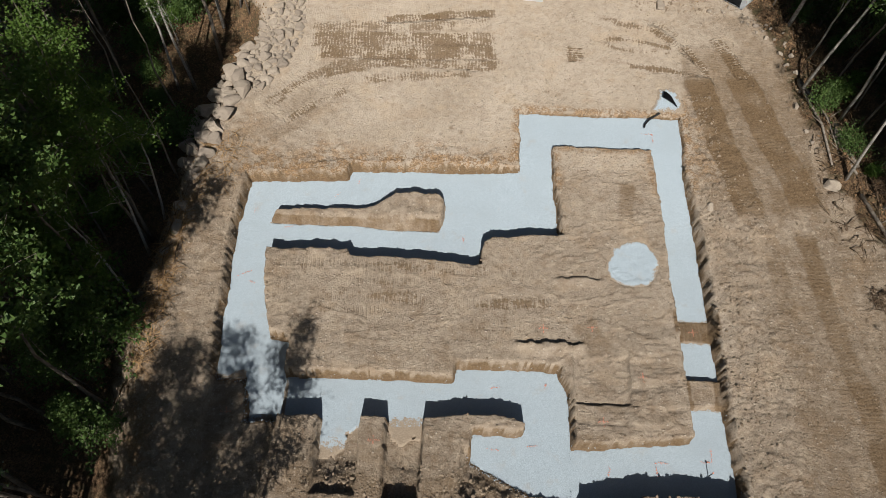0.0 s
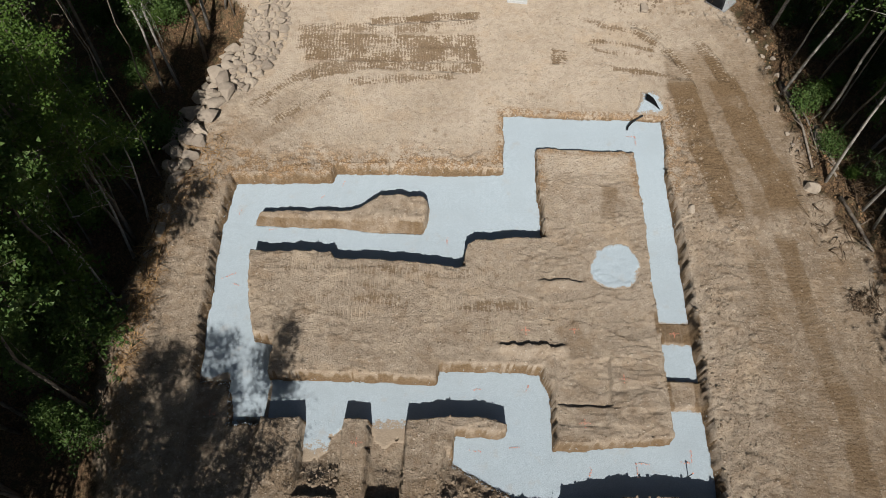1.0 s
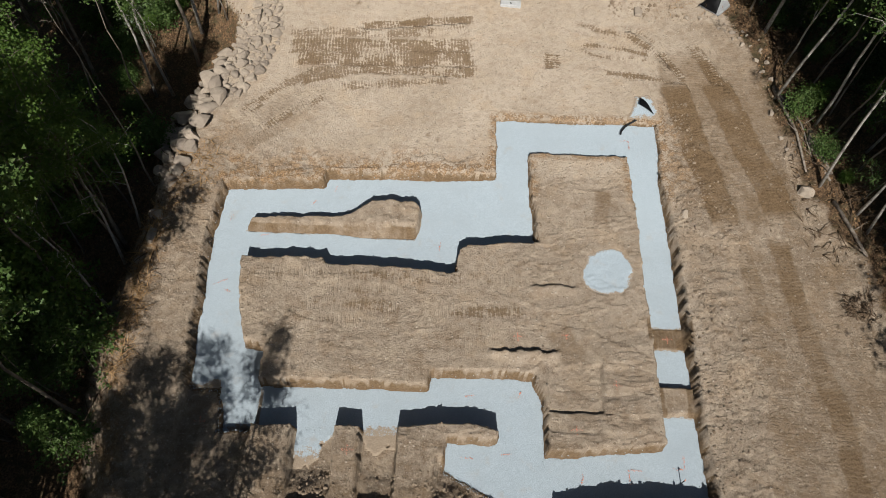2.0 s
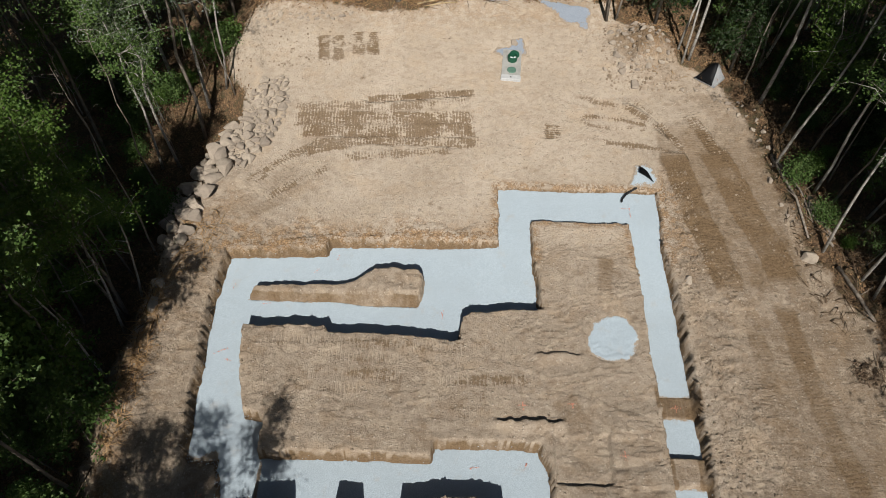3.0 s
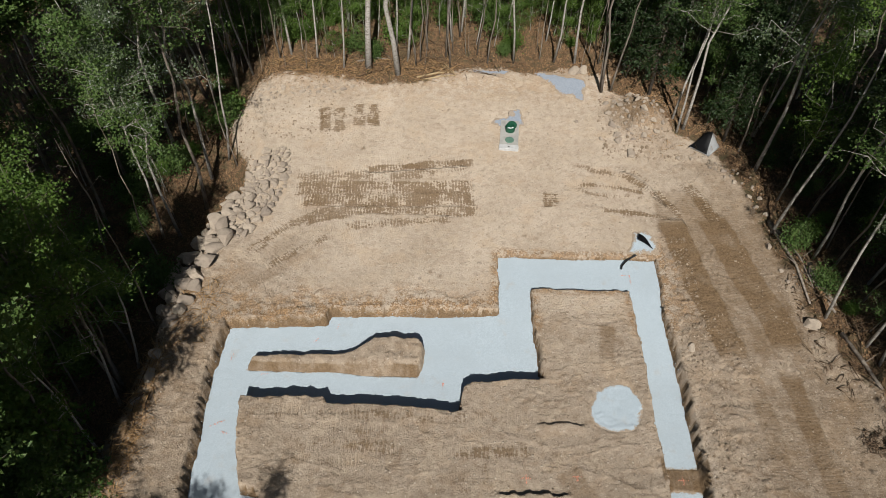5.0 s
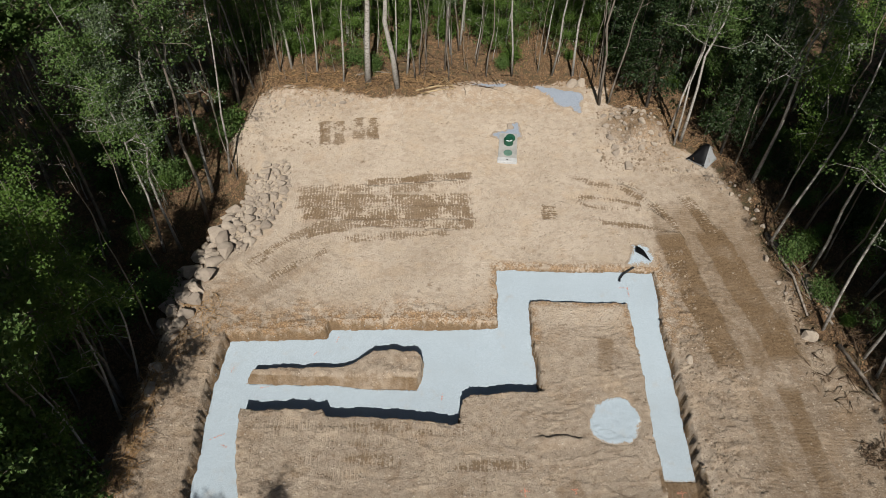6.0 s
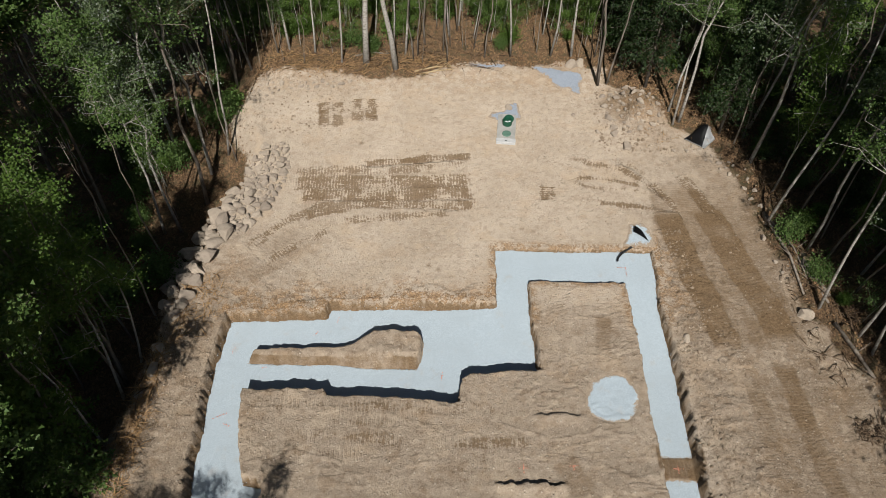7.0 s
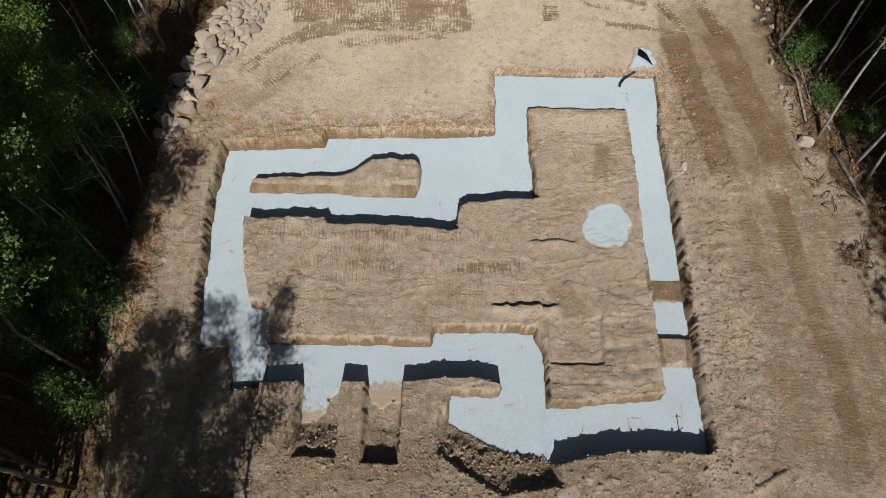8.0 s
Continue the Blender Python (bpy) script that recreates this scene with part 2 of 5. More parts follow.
GREEN = plain_material("green_plastic", (0.012, 0.085, 0.045), 0.5, 0.3, 4.0, 0.5, 0.05)
WHITE = plain_material("white_plastic", (0.75, 0.77, 0.74), 0.4, 0.1, 6.0, 0.5, 0.05)
BLACK = plain_material("black_plastic", (0.012, 0.012, 0.013), 0.55, 0.2, 6.0, 0.4, 0.3)
FABRIC = plain_material("pale_sheeting", (0.55, 0.56, 0.56), 0.5, 0.25, 4.0, 0.4, 0.3)
ORANGE = plain_material("orange_marking_paint", (0.80, 0.33, 0.22), 0.8, 0.5, 14.0, 0.2, 0.2)
SAWN = plain_material("cut_wood", (0.50, 0.38, 0.22), 0.8, 0.3, 6.0, 0.2)


# ---- mesh helpers ----
def mesh_object(name, verts, faces, material, parent=None, label="", smooth=True):
    me = bpy.data.meshes.new(name)
    me.from_pydata(verts, [], faces)
    me.materials.append(material)
    if smooth:
        me.shade_smooth()
    ob = new(name, me)
    if parent is not None:
        ob.parent = parent
    if label:
        tagged(ob, label)
    return ob


def part(name, bm, material, parent, label="", smooth=False):
    me = bpy.data.meshes.new(name)
    bm.to_mesh(me)
    bm.free()
    me.materials.append(material)
    if smooth:
        me.shade_smooth()
    ob = new(name, me)
    ob.parent = parent
    if label:
        tagged(ob, label)
    return ob


def thing(name, x, y, z, label, category, group="", kind="", rz=0.0):
    ob = new(name)
    ob.empty_display_size = 0.2
    ob.matrix_world = pose(x, y, z, 0, 0, rz)
    return tagged(ob, label, category, group, kind)


def tube(verts, faces, points, radii, sides=6):
    """Adds a tapered tube along points to the lists."""
    start = len(verts)
    pts = [Vector(p) for p in points]
    for i, p in enumerate(pts):
        d = (pts[min(i + 1, len(pts) - 1)] - pts[max(i - 1, 0)]).normalized()
        side = d.orthogonal().normalized()
        up = d.cross(side)
        for k in range(sides):
            a = 2 * math.pi * k / sides
            verts.append(tuple(p + (side * math.cos(a) + up * math.sin(a)) * radii[i]))
    for i in range(len(pts) - 1):
        for k in range(sides):
            a, b = start + i * sides + k, start + i * sides + (k + 1) % sides
            faces.append((a, b, b + sides, a + sides))
    faces.append(tuple(range(start + sides - 1, start - 1, -1)))
    faces.append(tuple(range(len(verts) - sides, len(verts))))


# ---- smooth noise and plan shapes on arrays ----
def lattice(ix, iy, seed):
    h = (ix.astype(np.int64) * 374761393 + iy.astype(np.int64) * 668265263 + seed * 974711) & 0x7FFFFFFF
    h = ((h ^ (h >> 13)) * 1274126177) & 0x7FFFFFFF
    return ((h ^ (h >> 16)) & 0xFFFF) / 32767.5 - 1.0


def wave(x, y, size, seed=0, octaves=3):
    """Value noise from -1 to 1 with features of that size in metres."""
    total, amp, norm = 0.0, 1.0, 0.0
    for o in range(octaves):
        u, v = (0.81 * x + 0.586 * y) / size, (0.81 * y - 0.586 * x) / size
        ix, iy = np.floor(u), np.floor(v)
        fx, fy = u - ix, v - iy
        fx, fy = fx * fx * (3 - 2 * fx), fy * fy * (3 - 2 * fy)
        a, b = lattice(ix, iy, seed + o), lattice(ix + 1, iy, seed + o)
        c, d = lattice(ix, iy + 1, seed + o), lattice(ix + 1, iy + 1, seed + o)
        total = total + amp * ((a * (1 - fx) + b * fx) * (1 - fy) + (c * (1 - fx) + d * fx) * fy)
        norm += amp
        size, amp = size / 2.1, amp * 0.5
    return total / norm


def step(a, b, x):
    t = np.clip((x - a) / (b - a), 0, 1)
    return t * t * (3 - 2 * t)


def inside(x, y, poly):
    """Signed distance to a closed outline, positive inside."""
    d, sign = np.full(np.shape(x), 1e9), np.full(np.shape(x), -1.0)
    for (ax, ay), (bx, by) in zip(poly, poly[1:] + poly[:1]):
        ex, ey, wx, wy = bx - ax, by - ay, x - ax, y - ay
        t = np.clip((wx * ex + wy * ey) / (ex * ex + ey * ey), 0, 1)
        d = np.minimum(d, (wx - ex * t) ** 2 + (wy - ey * t) ** 2)
        crosses = ((ay <= y) & (by > y)) | ((by <= y) & (ay > y))
        with np.errstate(divide="ignore", invalid="ignore"):
            left = x < ax + (y - ay) * ex / (ey if ey else 1e-9)
        sign = np.where(crosses & left, -sign, sign)
    return sign * np.sqrt(d)


def along(x, y, line):
    """Distance to a line of points, and the length along it."""
    best, far, run = np.full(np.shape(x), 1e9), np.zeros(np.shape(x)), 0.0
    for (ax, ay), (bx, by) in zip(line, line[1:]):
        ex, ey = bx - ax, by - ay
        length = math.hypot(ex, ey)
        t = np.clip(((x - ax) * ex + (y - ay) * ey) / length**2, 0, 1)
        d = np.hypot(x - ax - ex * t, y - ay - ey * t)
        far = np.where(d < best, run + t * length, far)
        best = np.minimum(best, d)
        run += length
    return best, far


# ---- ground: one sheet with the trenches dug into it ----
DEEP = 0.95
TRENCHES = (
    [(-8.92, 16.1), (-9.0, 13.5), (-8.9, 10.0), (-8.7, 7.75), (-7.75, 7.7), (-7.45, 7.2), (-7.25, 6.2), (-6.2, 6.2), (-6.15, 9.2), (-6.98, 9.3), (-7.43, 11.2), (-7.6, 12.7), (-7.6, 16.2)],   # west
    [(-8.92, 16.07), (-4.95, 16.3), (-4.82, 16.68), (-2.1, 16.86), (2.0, 16.9), (3.3, 16.95), (3.6, 13.75), (2.4, 13.66), (0.9, 13.55), (0.6, 13.3), (0.51, 12.9), (0.5, 12.35), (-1.8, 12.48), (-4.4, 12.47), (-4.5, 12.7), (-8.9, 12.7)],
    [(2.02, 19.8), (1.98, 16.3), (3.32, 16.3), (3.32, 18.0), (7.25, 18.02), (8.7, 18.0), (8.8, 19.85), (5.0, 19.78)],      # north
    [(7.36, 18.5), (7.5, 15.7), (7.5, 12.3), (7.55, 9.0), (7.63, 6.0), (9.0, 4.5), (8.95, 9.0), (8.9, 13.8), (8.66, 17.0), (8.78, 19.6)],   # east
    [(3.6, 5.78), (5.3, 5.98), (7.7, 6.25), (9.0, 6.2), (9.08, 4.25), (7.4, 4.33), (5.2, 4.2), (4.05, 3.85), (3.5, 4.0)],     # south bay
    [(-6.3, 7.93), (-0.4, 7.97), (-0.25, 8.48), (1.4, 8.56), (3.3, 8.5), (3.64, 7.7), (3.67, 4.15), (2.3, 4.23), (0.28, 5.25), (0.28, 6.2), (2.0, 6.2), (2.12, 6.45), (1.3, 6.66), (-1.3, 6.5), (-6.3, 6.38)],
)
SLOTS = (
    [(-8.68, 8.1), (-8.55, 2.4), (-6.5, 2.6), (-6.15, 6.6), (-6.2, 8.0)],
    [(-4.82, 6.6), (-4.76, 3.9), (-3.35, 3.9), (-3.45, 6.6)],
    [(-2.57, 6.6), (-2.52, 3.75), (-1.35, 3.7), (-1.3, 6.6)],
)
RIDGE = [(-7.78, 14.3), (-7.5, 14.6), (-6.4, 14.74), (-4.3, 14.82), (-3.7, 14.95), (-3.25, 15.2), (-2.9, 15.46), (-2.2, 15.5), (-1.2, 15.46), (-0.92, 15.3), (-1.0, 14.6), (-1.1, 14.1), (-3.06, 14.06), (-4.2, 14.17), (-7.75, 14.17)]
PIT = [(5.4, 13.2), (5.9, 13.45), (6.35, 13.55), (6.76, 13.48), (7.06, 12.85), (7.05, 12.3), (6.85, 11.9), (6.6, 11.68), (5.75, 11.58), (5.3, 11.9), (5.16, 12.2), (5.24, 12.8)]
WEST_EDGE = [(-60, -8.5), (2, -9.5), (9, -11.0), (13, -10.5), (15, -10.2), (16.5, -10.5), (19, -9.9), (21, -9.3), (24, -8.6), (26, -8.8), (28.5, -10.3), (31, -9.8), (60, -9.8)]
EAST_EDGE = [(-60, 18.0), (5, 17.6), (13, 16.2), (16.5, 14.9), (20.5, 14.0), (23.5, 14.0), (27, 13.0), (28, 11.2), (30, 9.6), (31.5, 8.2), (60, 8.2)]


def deep_at(x, y):
    """Depth of the trench floor: it rises towards the north."""
    return DEEP - step(13.5, 18.5, y) * (0.2 + 0.4 * step(-1.0, 3.0, x))


def edge(y, table):
    return np.interp(y, [r[0] for r in table], [r[1] for r in table])


def forest(x, y):
    """How far into the woods a place lies; negative in the clearing."""
    top = 32.0 + 0.9 * step(-2, 1, x) + 0.5 * wave(x, y * 0, 2.5, 31)
    return np.maximum(np.maximum(edge(y, WEST_EDGE) - 1.2 - x, x - edge(y, EAST_EDGE)), y - top)


def trench(x, y):
    """Signed distance into the trenches, with crumbled edges."""
    s = np.full(np.shape(x), -9.0)
    for poly in TRENCHES:
        s = np.maximum(s, inside(x, y, poly))
    return s + 0.06 * wave(x, y, 0.9, 5, 2) + 0.04 * wave(x, y, 0.24, 9, 3) + 0.04 * step(-8.3, -8.7, x) * wave(x * 0.3, y, 0.33, 11, 3)


def height(x, y):
    rough = wave(x, y, 0.35, 3, 3)
    out = forest(x, y)
    broken = 0.30 + 0.50 * np.maximum(step(17.5, 16.0, y), step(8.6, 9.2, x) * step(22, 20, y)) * step(11.8, 10.8, x)
    z = 0.05 * wave(x, y, 6.0, 1, 3) + broken * (0.013 * rough + 0.012 * wave(x, y, 0.15, 7, 2))
    # loose spoil beside the east trench and over the south strip
    east = step(8.9, 9.4, x) * step(11.6, 10.4, x) * step(2, 4, y) * step(21, 19, y)
    south = step(4.2, 3.4, y) * step(9.5, 8.0, x) * step(-9, -7, x)
    z = z + (east + 1.2 * south) * (0.05 * wave(x, y, 0.6, 17, 3) + 0.055 * np.abs(wave(x, y, 0.21, 18, 3)) + 0.07 * np.abs(wave(x, y, 1.4, 19, 3)))
    # rims thrown up round the inner blocks, and shallow scrapes over them
    z = z + 0.006 * np.abs(wave(x, y * 1.2, 0.7, 23, 4)) * step(-8, -7.5, x) * step(8, 7, x) * step(6, 6.5, y) * step(18, 17, y)
    scrape, _ = along(x, y, [(1.95, 9.3), (2.75, 9.1), (3.4, 9.22), (3.86, 9.19)])
    z = z + 0.20 * step(0.45, 0.0, scrape + 0.06 * rough) * step(9.28, 9.2, y + 0.10 * rough + 0.14 * wave(x, y, 0.22, 39, 2))
    scrape, _ = along(x, y, [(3.46, 11.75), (4.72, 11.8)])
    z = z + 0.13 * step(0.4, 0.0, scrape) * step(11.88, 11.8, y + 0.08 * rough + 0.12 * wave(x, y, 0.22, 40, 2))
    scrape, _ = along(x, y, [(10.2, 3.25), (11.1, 3.75)])
    z = z + 0.10 * step(0.4, 0.0, scrape) * step(0.04, -0.04, y - 3.25 - 0.55 * (x - 10.2) + 0.08 * rough)
    # tooth marks of the bucket: low ridges over the south-east block and beside the east trench
    comb = step(5.5, 5.8, x) * step(7.6, 7.3, x) * step(6.2, 6.6, y) * step(10.2, 9.4, y)
    tooth = wave(x * 0.45, y * 1.9, 0.45, 25, 3)
    z = z + 0.04 * comb * (step(0.02, 0.08, tooth) + step(-0.35, -0.29, tooth)) + 0.02 * comb * rough
    comb = np.exp(-(((x - 10.35) / 0.55) ** 2 + ((y - 12.1) / 0.9) ** 2))
    z = z + 0.045 * comb * np.sin((y + 0.25 * (x - 10.3) ** 2 + 0.15 * wave(x, y, 0.6, 26, 2)) * 12.5)
    comb = step(-7.4, -7.0, x) * step(3.4, 3.0, x) * step(8.0, 8.4, y) * step(12.4, 12.0, y)
    z = z + 0.005 * comb * np.sin((y + 0.3 * wave(x, y, 1.5, 29, 3)) * 14)
    # the bay in the south-east block lies a little lower
    sunk = np.minimum.reduce([x - 3.72, 5.65 - x, y - 7.12, 8.9 - y + 0.35 * rough])
    z = z - 0.15 * step(0.0, 0.07, sunk + 0.04 * rough)
    sunk = np.minimum.reduce([x - 3.72, 5.5 - x, y - 6.4, 7.3 - y])
    z = z - 0.06 * step(0.0, 0.08, sunk + 0.04 * rough)
    # lifted crust: small scarps that face north
    scarp = wave(x * 0.6, y * 1.5, 0.9, 33, 4)
    z = z + broken * (0.045 * step(0.16, 0.175, scarp) * step(0.30, 0.24, scarp) + 0.05 * step(0.14, 0.17, wave(x, y, 0.5, 35, 3)) * step(6.0, 3.5, np.minimum(y, 14 - x)))
    # slumped crust in low steps along the north rims and beside the north-east corner
    slump = step(2.3, 1.7, x) * step(-9.2, -8.6, x) * step(18.0, 17.2, y + 0.5 * wave(x, y, 1.3, 36, 3)) * step(16.0, 16.3, y)
    slump = np.maximum(slump, step(8.9, 9.3, x) * step(10.4, 9.8, x + 0.3 * rough) * step(16.0, 17.0, y) * step(21.3, 20.6, y))
    z = z + slump * (0.05 * step(0.0, 0.04, wave(x * 0.6, y * 1.3, 0.8, 37, 4)) + 0.05 * step(0.1, 0.16, wave(x, y, 0.4, 38, 3)) - 0.06)
    # bank down to the woods in the west, low mound in the north-east, rough woodland floor
    bank = edge(y, WEST_EDGE) - x + 0.25 * wave(x, y, 1.2, 41, 3)
    z = z - 1.9 * step(0.0, 3.2, bank) + 0.12 * step(0.9, 0.2, np.abs(bank + 0.2)) * wave(x, y, 0.5, 43, 2) 
    z = z + 0.95 * np.exp(-(((x - 9.6) / 1.3) ** 2 + ((y - 29.3) / 1.5) ** 2)) * (1 + 0.5 * wave(x, y, 0.8, 47, 3))
    z = z + 0.35 * np.exp(-((x - edge(y, EAST_EDGE) - 0.3) / 0.5) ** 2) * step(4, 8, y) * step(30, 27, y) * (1 + wave(x, y, 0.7, 53, 3))
    z = z + 0.13 * (1 + wave(x, y, 0.8, 59, 3)) * step(-0.4, 0.4, y - 31.7) * step(-11, -9, x) * step(9, 7, x) * np.exp(-((y - 32.3) / 0.7) ** 2)
    z = z + step(0, 2.5, out) * (0.18 * wave(x, y, 2.0, 61, 3) + 0.05 * rough)
    # trenches
    s = trench(x, y)
    floor = -deep_at(x, y) + 0.03 * wave(x, y, 0.5, 71, 2)
    ridge = inside(x, y, RIDGE) + 0.05 * rough
    south_face = step(-0.02, 0.34, y - np.interp(x, [-7.7, -4.2, -3.06, -1.1], [14.17, 14.17, 14.06, 14.1]) + 0.07 * rough)
    crest = (0.50 + 0.24 * step(-3.9, -3.0, x)) * (0.25 + 0.75 * south_face)
    floor = floor + crest * step(-0.03, 0.10, ridge) * (1 + 0.08 * rough + 0.10 * wave(x, y, 0.28, 79, 3)) + 0.10 * step(0.0, 0.05, ridge)
    band = np.maximum(step(0.05, -0.05, np.abs(y - 10.28) - 0.43 + 0.05 * rough) * 0.14, step(0.05, -0.05, np.abs(y - 7.9) - 0.5 + 0.08 * rough) * 0.34)
    floor = floor + band * step(7.3, 7.5, x)
    s = s + 0.02 * wave(x, y, 0.16, 73, 2)
    cut = step(-0.03, 0.045, s)
    z = z + 0.05 * cut * (1 - cut) * 4 * wave(x, y, 0.17, 75, 2) - 0.05 * step(-0.35, -0.05, s) * (0.4 + wave(x, y, 0.4, 77, 3))
    z = z * (1 - cut) + np.minimum(floor, z) * cut
    for poly, end in zip(SLOTS, (0.18, 0.35, 0.62)):
        c = step(-0.04, 0.08, inside(x, y, poly) + 0.05 * wave(x, y, 0.3, 81, 3))
        low = -DEEP + (DEEP - end) * (step(5.4, 4.1, y) if end > 0.2 else step(8.2, 4.6, y)) + 0.08 * step(5.6, 5.0, y) * wave(x, y, 0.3, 83, 3)
        z = np.minimum(z, z * (1 - c) + low * c)
    # a broken slope climbs south out of the south-west pad
    fall = inside(x, y, [(0.0, 5.6), (1.5, 5.3), (3.75, 4.8), (4.0, 3.1), (2.0, 2.6), (-0.3, 4.0)])
    ramp = -DEEP + 0.12 + 0.5 * np.clip(-s, 0, 3) + 0.15 * wave(x, y, 0.4, 91, 3)
    z = np.where((fall > 0) & (s < 0.1), np.minimum(z, ramp + 0.5 * step(0.25, 0.0, fall)), z)
    hole = inside(x, y, PIT) + 0.08 * wave(x, y, 0.7, 97, 2)
    return z - 0.12 * step(-0.15, 0.25, hole)


def spread(a, b, pitch, reach, n):
    far = np.geomspace(pitch, reach, n).cumsum()
    return np.concatenate([a - far[::-1], np.arange(a, b + pitch / 2, pitch), b + far])


def sheet(name, xs, ys, z, keep, material, marks=()):
    """A mesh over the grid xs, ys with heights z, of the cells where keep holds."""
    ny, nx = z.shape
    gx, gy = np.meshgrid(xs, ys)
    index = np.arange(nx * ny).reshape(ny, nx)
    quads = np.stack([index[:-1, :-1], index[:-1, 1:], index[1:, 1:], index[1:, :-1]], -1)[keep]
    used = np.unique(quads)
    new_index = np.zeros(nx * ny, np.int64)
    new_index[used] = np.arange(len(used))
    co = np.stack([gx.ravel(), gy.ravel(), z.ravel()], -1)[used]
    quads = new_index[quads]
    me = bpy.data.meshes.new(name)
    me.vertices.add(len(co))
    me.vertices.foreach_set("co", co.astype(np.float32).ravel())
    me.loops.add(quads.size)
    me.loops.foreach_set("vertex_index", quads.astype(np.int32).ravel())
    me.polygons.add(len(quads))
    me.polygons.foreach_set("loop_start", np.arange(0, quads.size, 4, dtype=np.int32))
    me.update(calc_edges=True)
    for key, values in marks:
        me.attributes.new(key, "FLOAT", "POINT").data.foreach_set("value", values.ravel()[used].astype(np.float32))
    me.materials.append(material)
    me.shade_smooth()
    return new(name, me)


xs, ys = spread(-12.5, 16.5, 0.057, 90, 26), spread(1.5, 33.5, 0.05, 90, 26)
ys = np.concatenate([ys[ys < 21.0], np.arange(21.0, 33.5, 0.1), ys[ys > 33.52]])
GX, GY = np.meshgrid(xs, ys)
GZ = height(GX, GY)
wood = forest(GX, GY)

# soil marks: damp track prints (strength, and length along the way of travel), darker lower walls, leaf litter, ochre
# subsoil
damp_brown, tread, bar, across = (np.zeros(GX.shape) for _ in range(4))


def track(line, wide, strong, ragged=0.5, bars=1.0, fade=0.5):
    d, u = along(GX, GY, line)
    m = step(wide / 2 + 0.06, wide / 2 - 0.16, d + 0.10 * wave(GX, GY, 0.5, 101)) * strong
    m = m * step(0.0, fade, u) * step(u.max(), u.max() - fade, u)
    m = m * np.clip(1 - ragged * (0.35 + 1.1 * wave(GX, GY, 1.1, 103, 3)), 0, 1)
    tread[m > damp_brown], bar[m > damp_brown], across[m > damp_brown] = u[m > damp_brown], bars, d[m > damp_brown] + 3 * line[0][1]
    damp_brown[:] = np.maximum(damp_brown, m)


track([(-10.4, 17.6), (-8.7, 16.9)], 0.9, 0.6, 0.3, 0.0, 0.4)
track([(-9.6, 18.3), (-9.2, 17.2)], 0.6, 0.5, 0.3, 0.0, 0.3)
track([(-6.2, 20.6), (-7.6, 18.9), (-9.3, 17.2)], 1.6, 0.4, 0.5, 0.1, 0.8)
# north pad: rows of track prints, pressed side by side
track([(-7.2, 23.2), (-3.0, 23.3), (1.2, 23.4)], 3.0, 0.46, 0.35, 0.1, 0.6)
for line, wide, k in (
    ([(-4.40, 24.76), (-2.69, 25.05), (-1.07, 25.30), (1.18, 25.61)], 0.50, 0.85),
    ([(-7.58, 24.15), (-5.33, 24.38), (-2.65, 24.46), (0.90, 24.96)], 0.62, 0.62),
    ([(-7.54, 23.43), (-4.18, 23.61), (1.17, 23.81)], 0.85, 0.80),
    ([(-7.17, 22.77), (-4.09, 22.79), (1.24, 23.10)], 0.85, 0.82),
    ([(-6.56, 21.86), (-4.04, 22.22), (-1.47, 22.30), (1.41, 22.28)], 0.62, 0.72),
    ([(-6.78, 21.32), (-5.76, 21.63), (-4.47, 21.99)], 0.55, 0.80),
    ([(-4.99, 21.14), (-2.94, 21.41), (0.14, 21.75)], 0.45, 0.60),
    ([(-4.12, 23.09), (-2.55, 23.06)], 1.30, 0.50),
):
    track(line, wide * 1.3, k, 0.3)
for line, wide, k in (
    ([(-5.70, 22.13), (-6.75, 21.43), (-8.04, 20.24), (-8.81, 19.19)], 0.60, 0.66),
    ([(-5.13, 20.66), (-6.27, 19.97), (-7.12, 19.24), (-8.07, 18.50)], 0.60, 0.62),
):
    track(line, wide, k, 0.5, 0.8)
# tracks that fan out from the road
for line, wide, k in (
    ([(4.98, 24.16), (6.97, 24.18), (9.15, 23.72)], 0.40, 0.80),
    ([(5.37, 24.09), (6.50, 23.52), (7.93, 23.46), (9.49, 23.36)], 0.35, 0.60),
    ([(5.73, 25.72), (6.69, 25.18), (8.13, 24.84), (9.30, 23.80), (10.12, 22.58)], 0.50, 0.70),
    ([(6.48, 22.61), (8.55, 22.39), (10.38, 21.95)], 0.40, 0.75),
    ([(10.76, 24.84), (11.24, 23.64), (11.64, 22.48), (12.26, 20.79)], 0.75, 0.95),
    ([(9.32, 24.25), (10.11, 22.51), (10.38, 21.07)], 0.50, 0.80),
    ([(4.38, 25.96), (4.80, 25.36), (5.16, 24.74)], 0.60, 0.40),
    ([(5.91, 27.05), (6.53, 26.23)], 0.50, 0.45),
    ([(7.42, 25.65), (8.71, 25.09), (9.39, 24.33)], 0.35, 0.50),
):
    track(line, wide * 1.1, k + 0.05, 0.45)
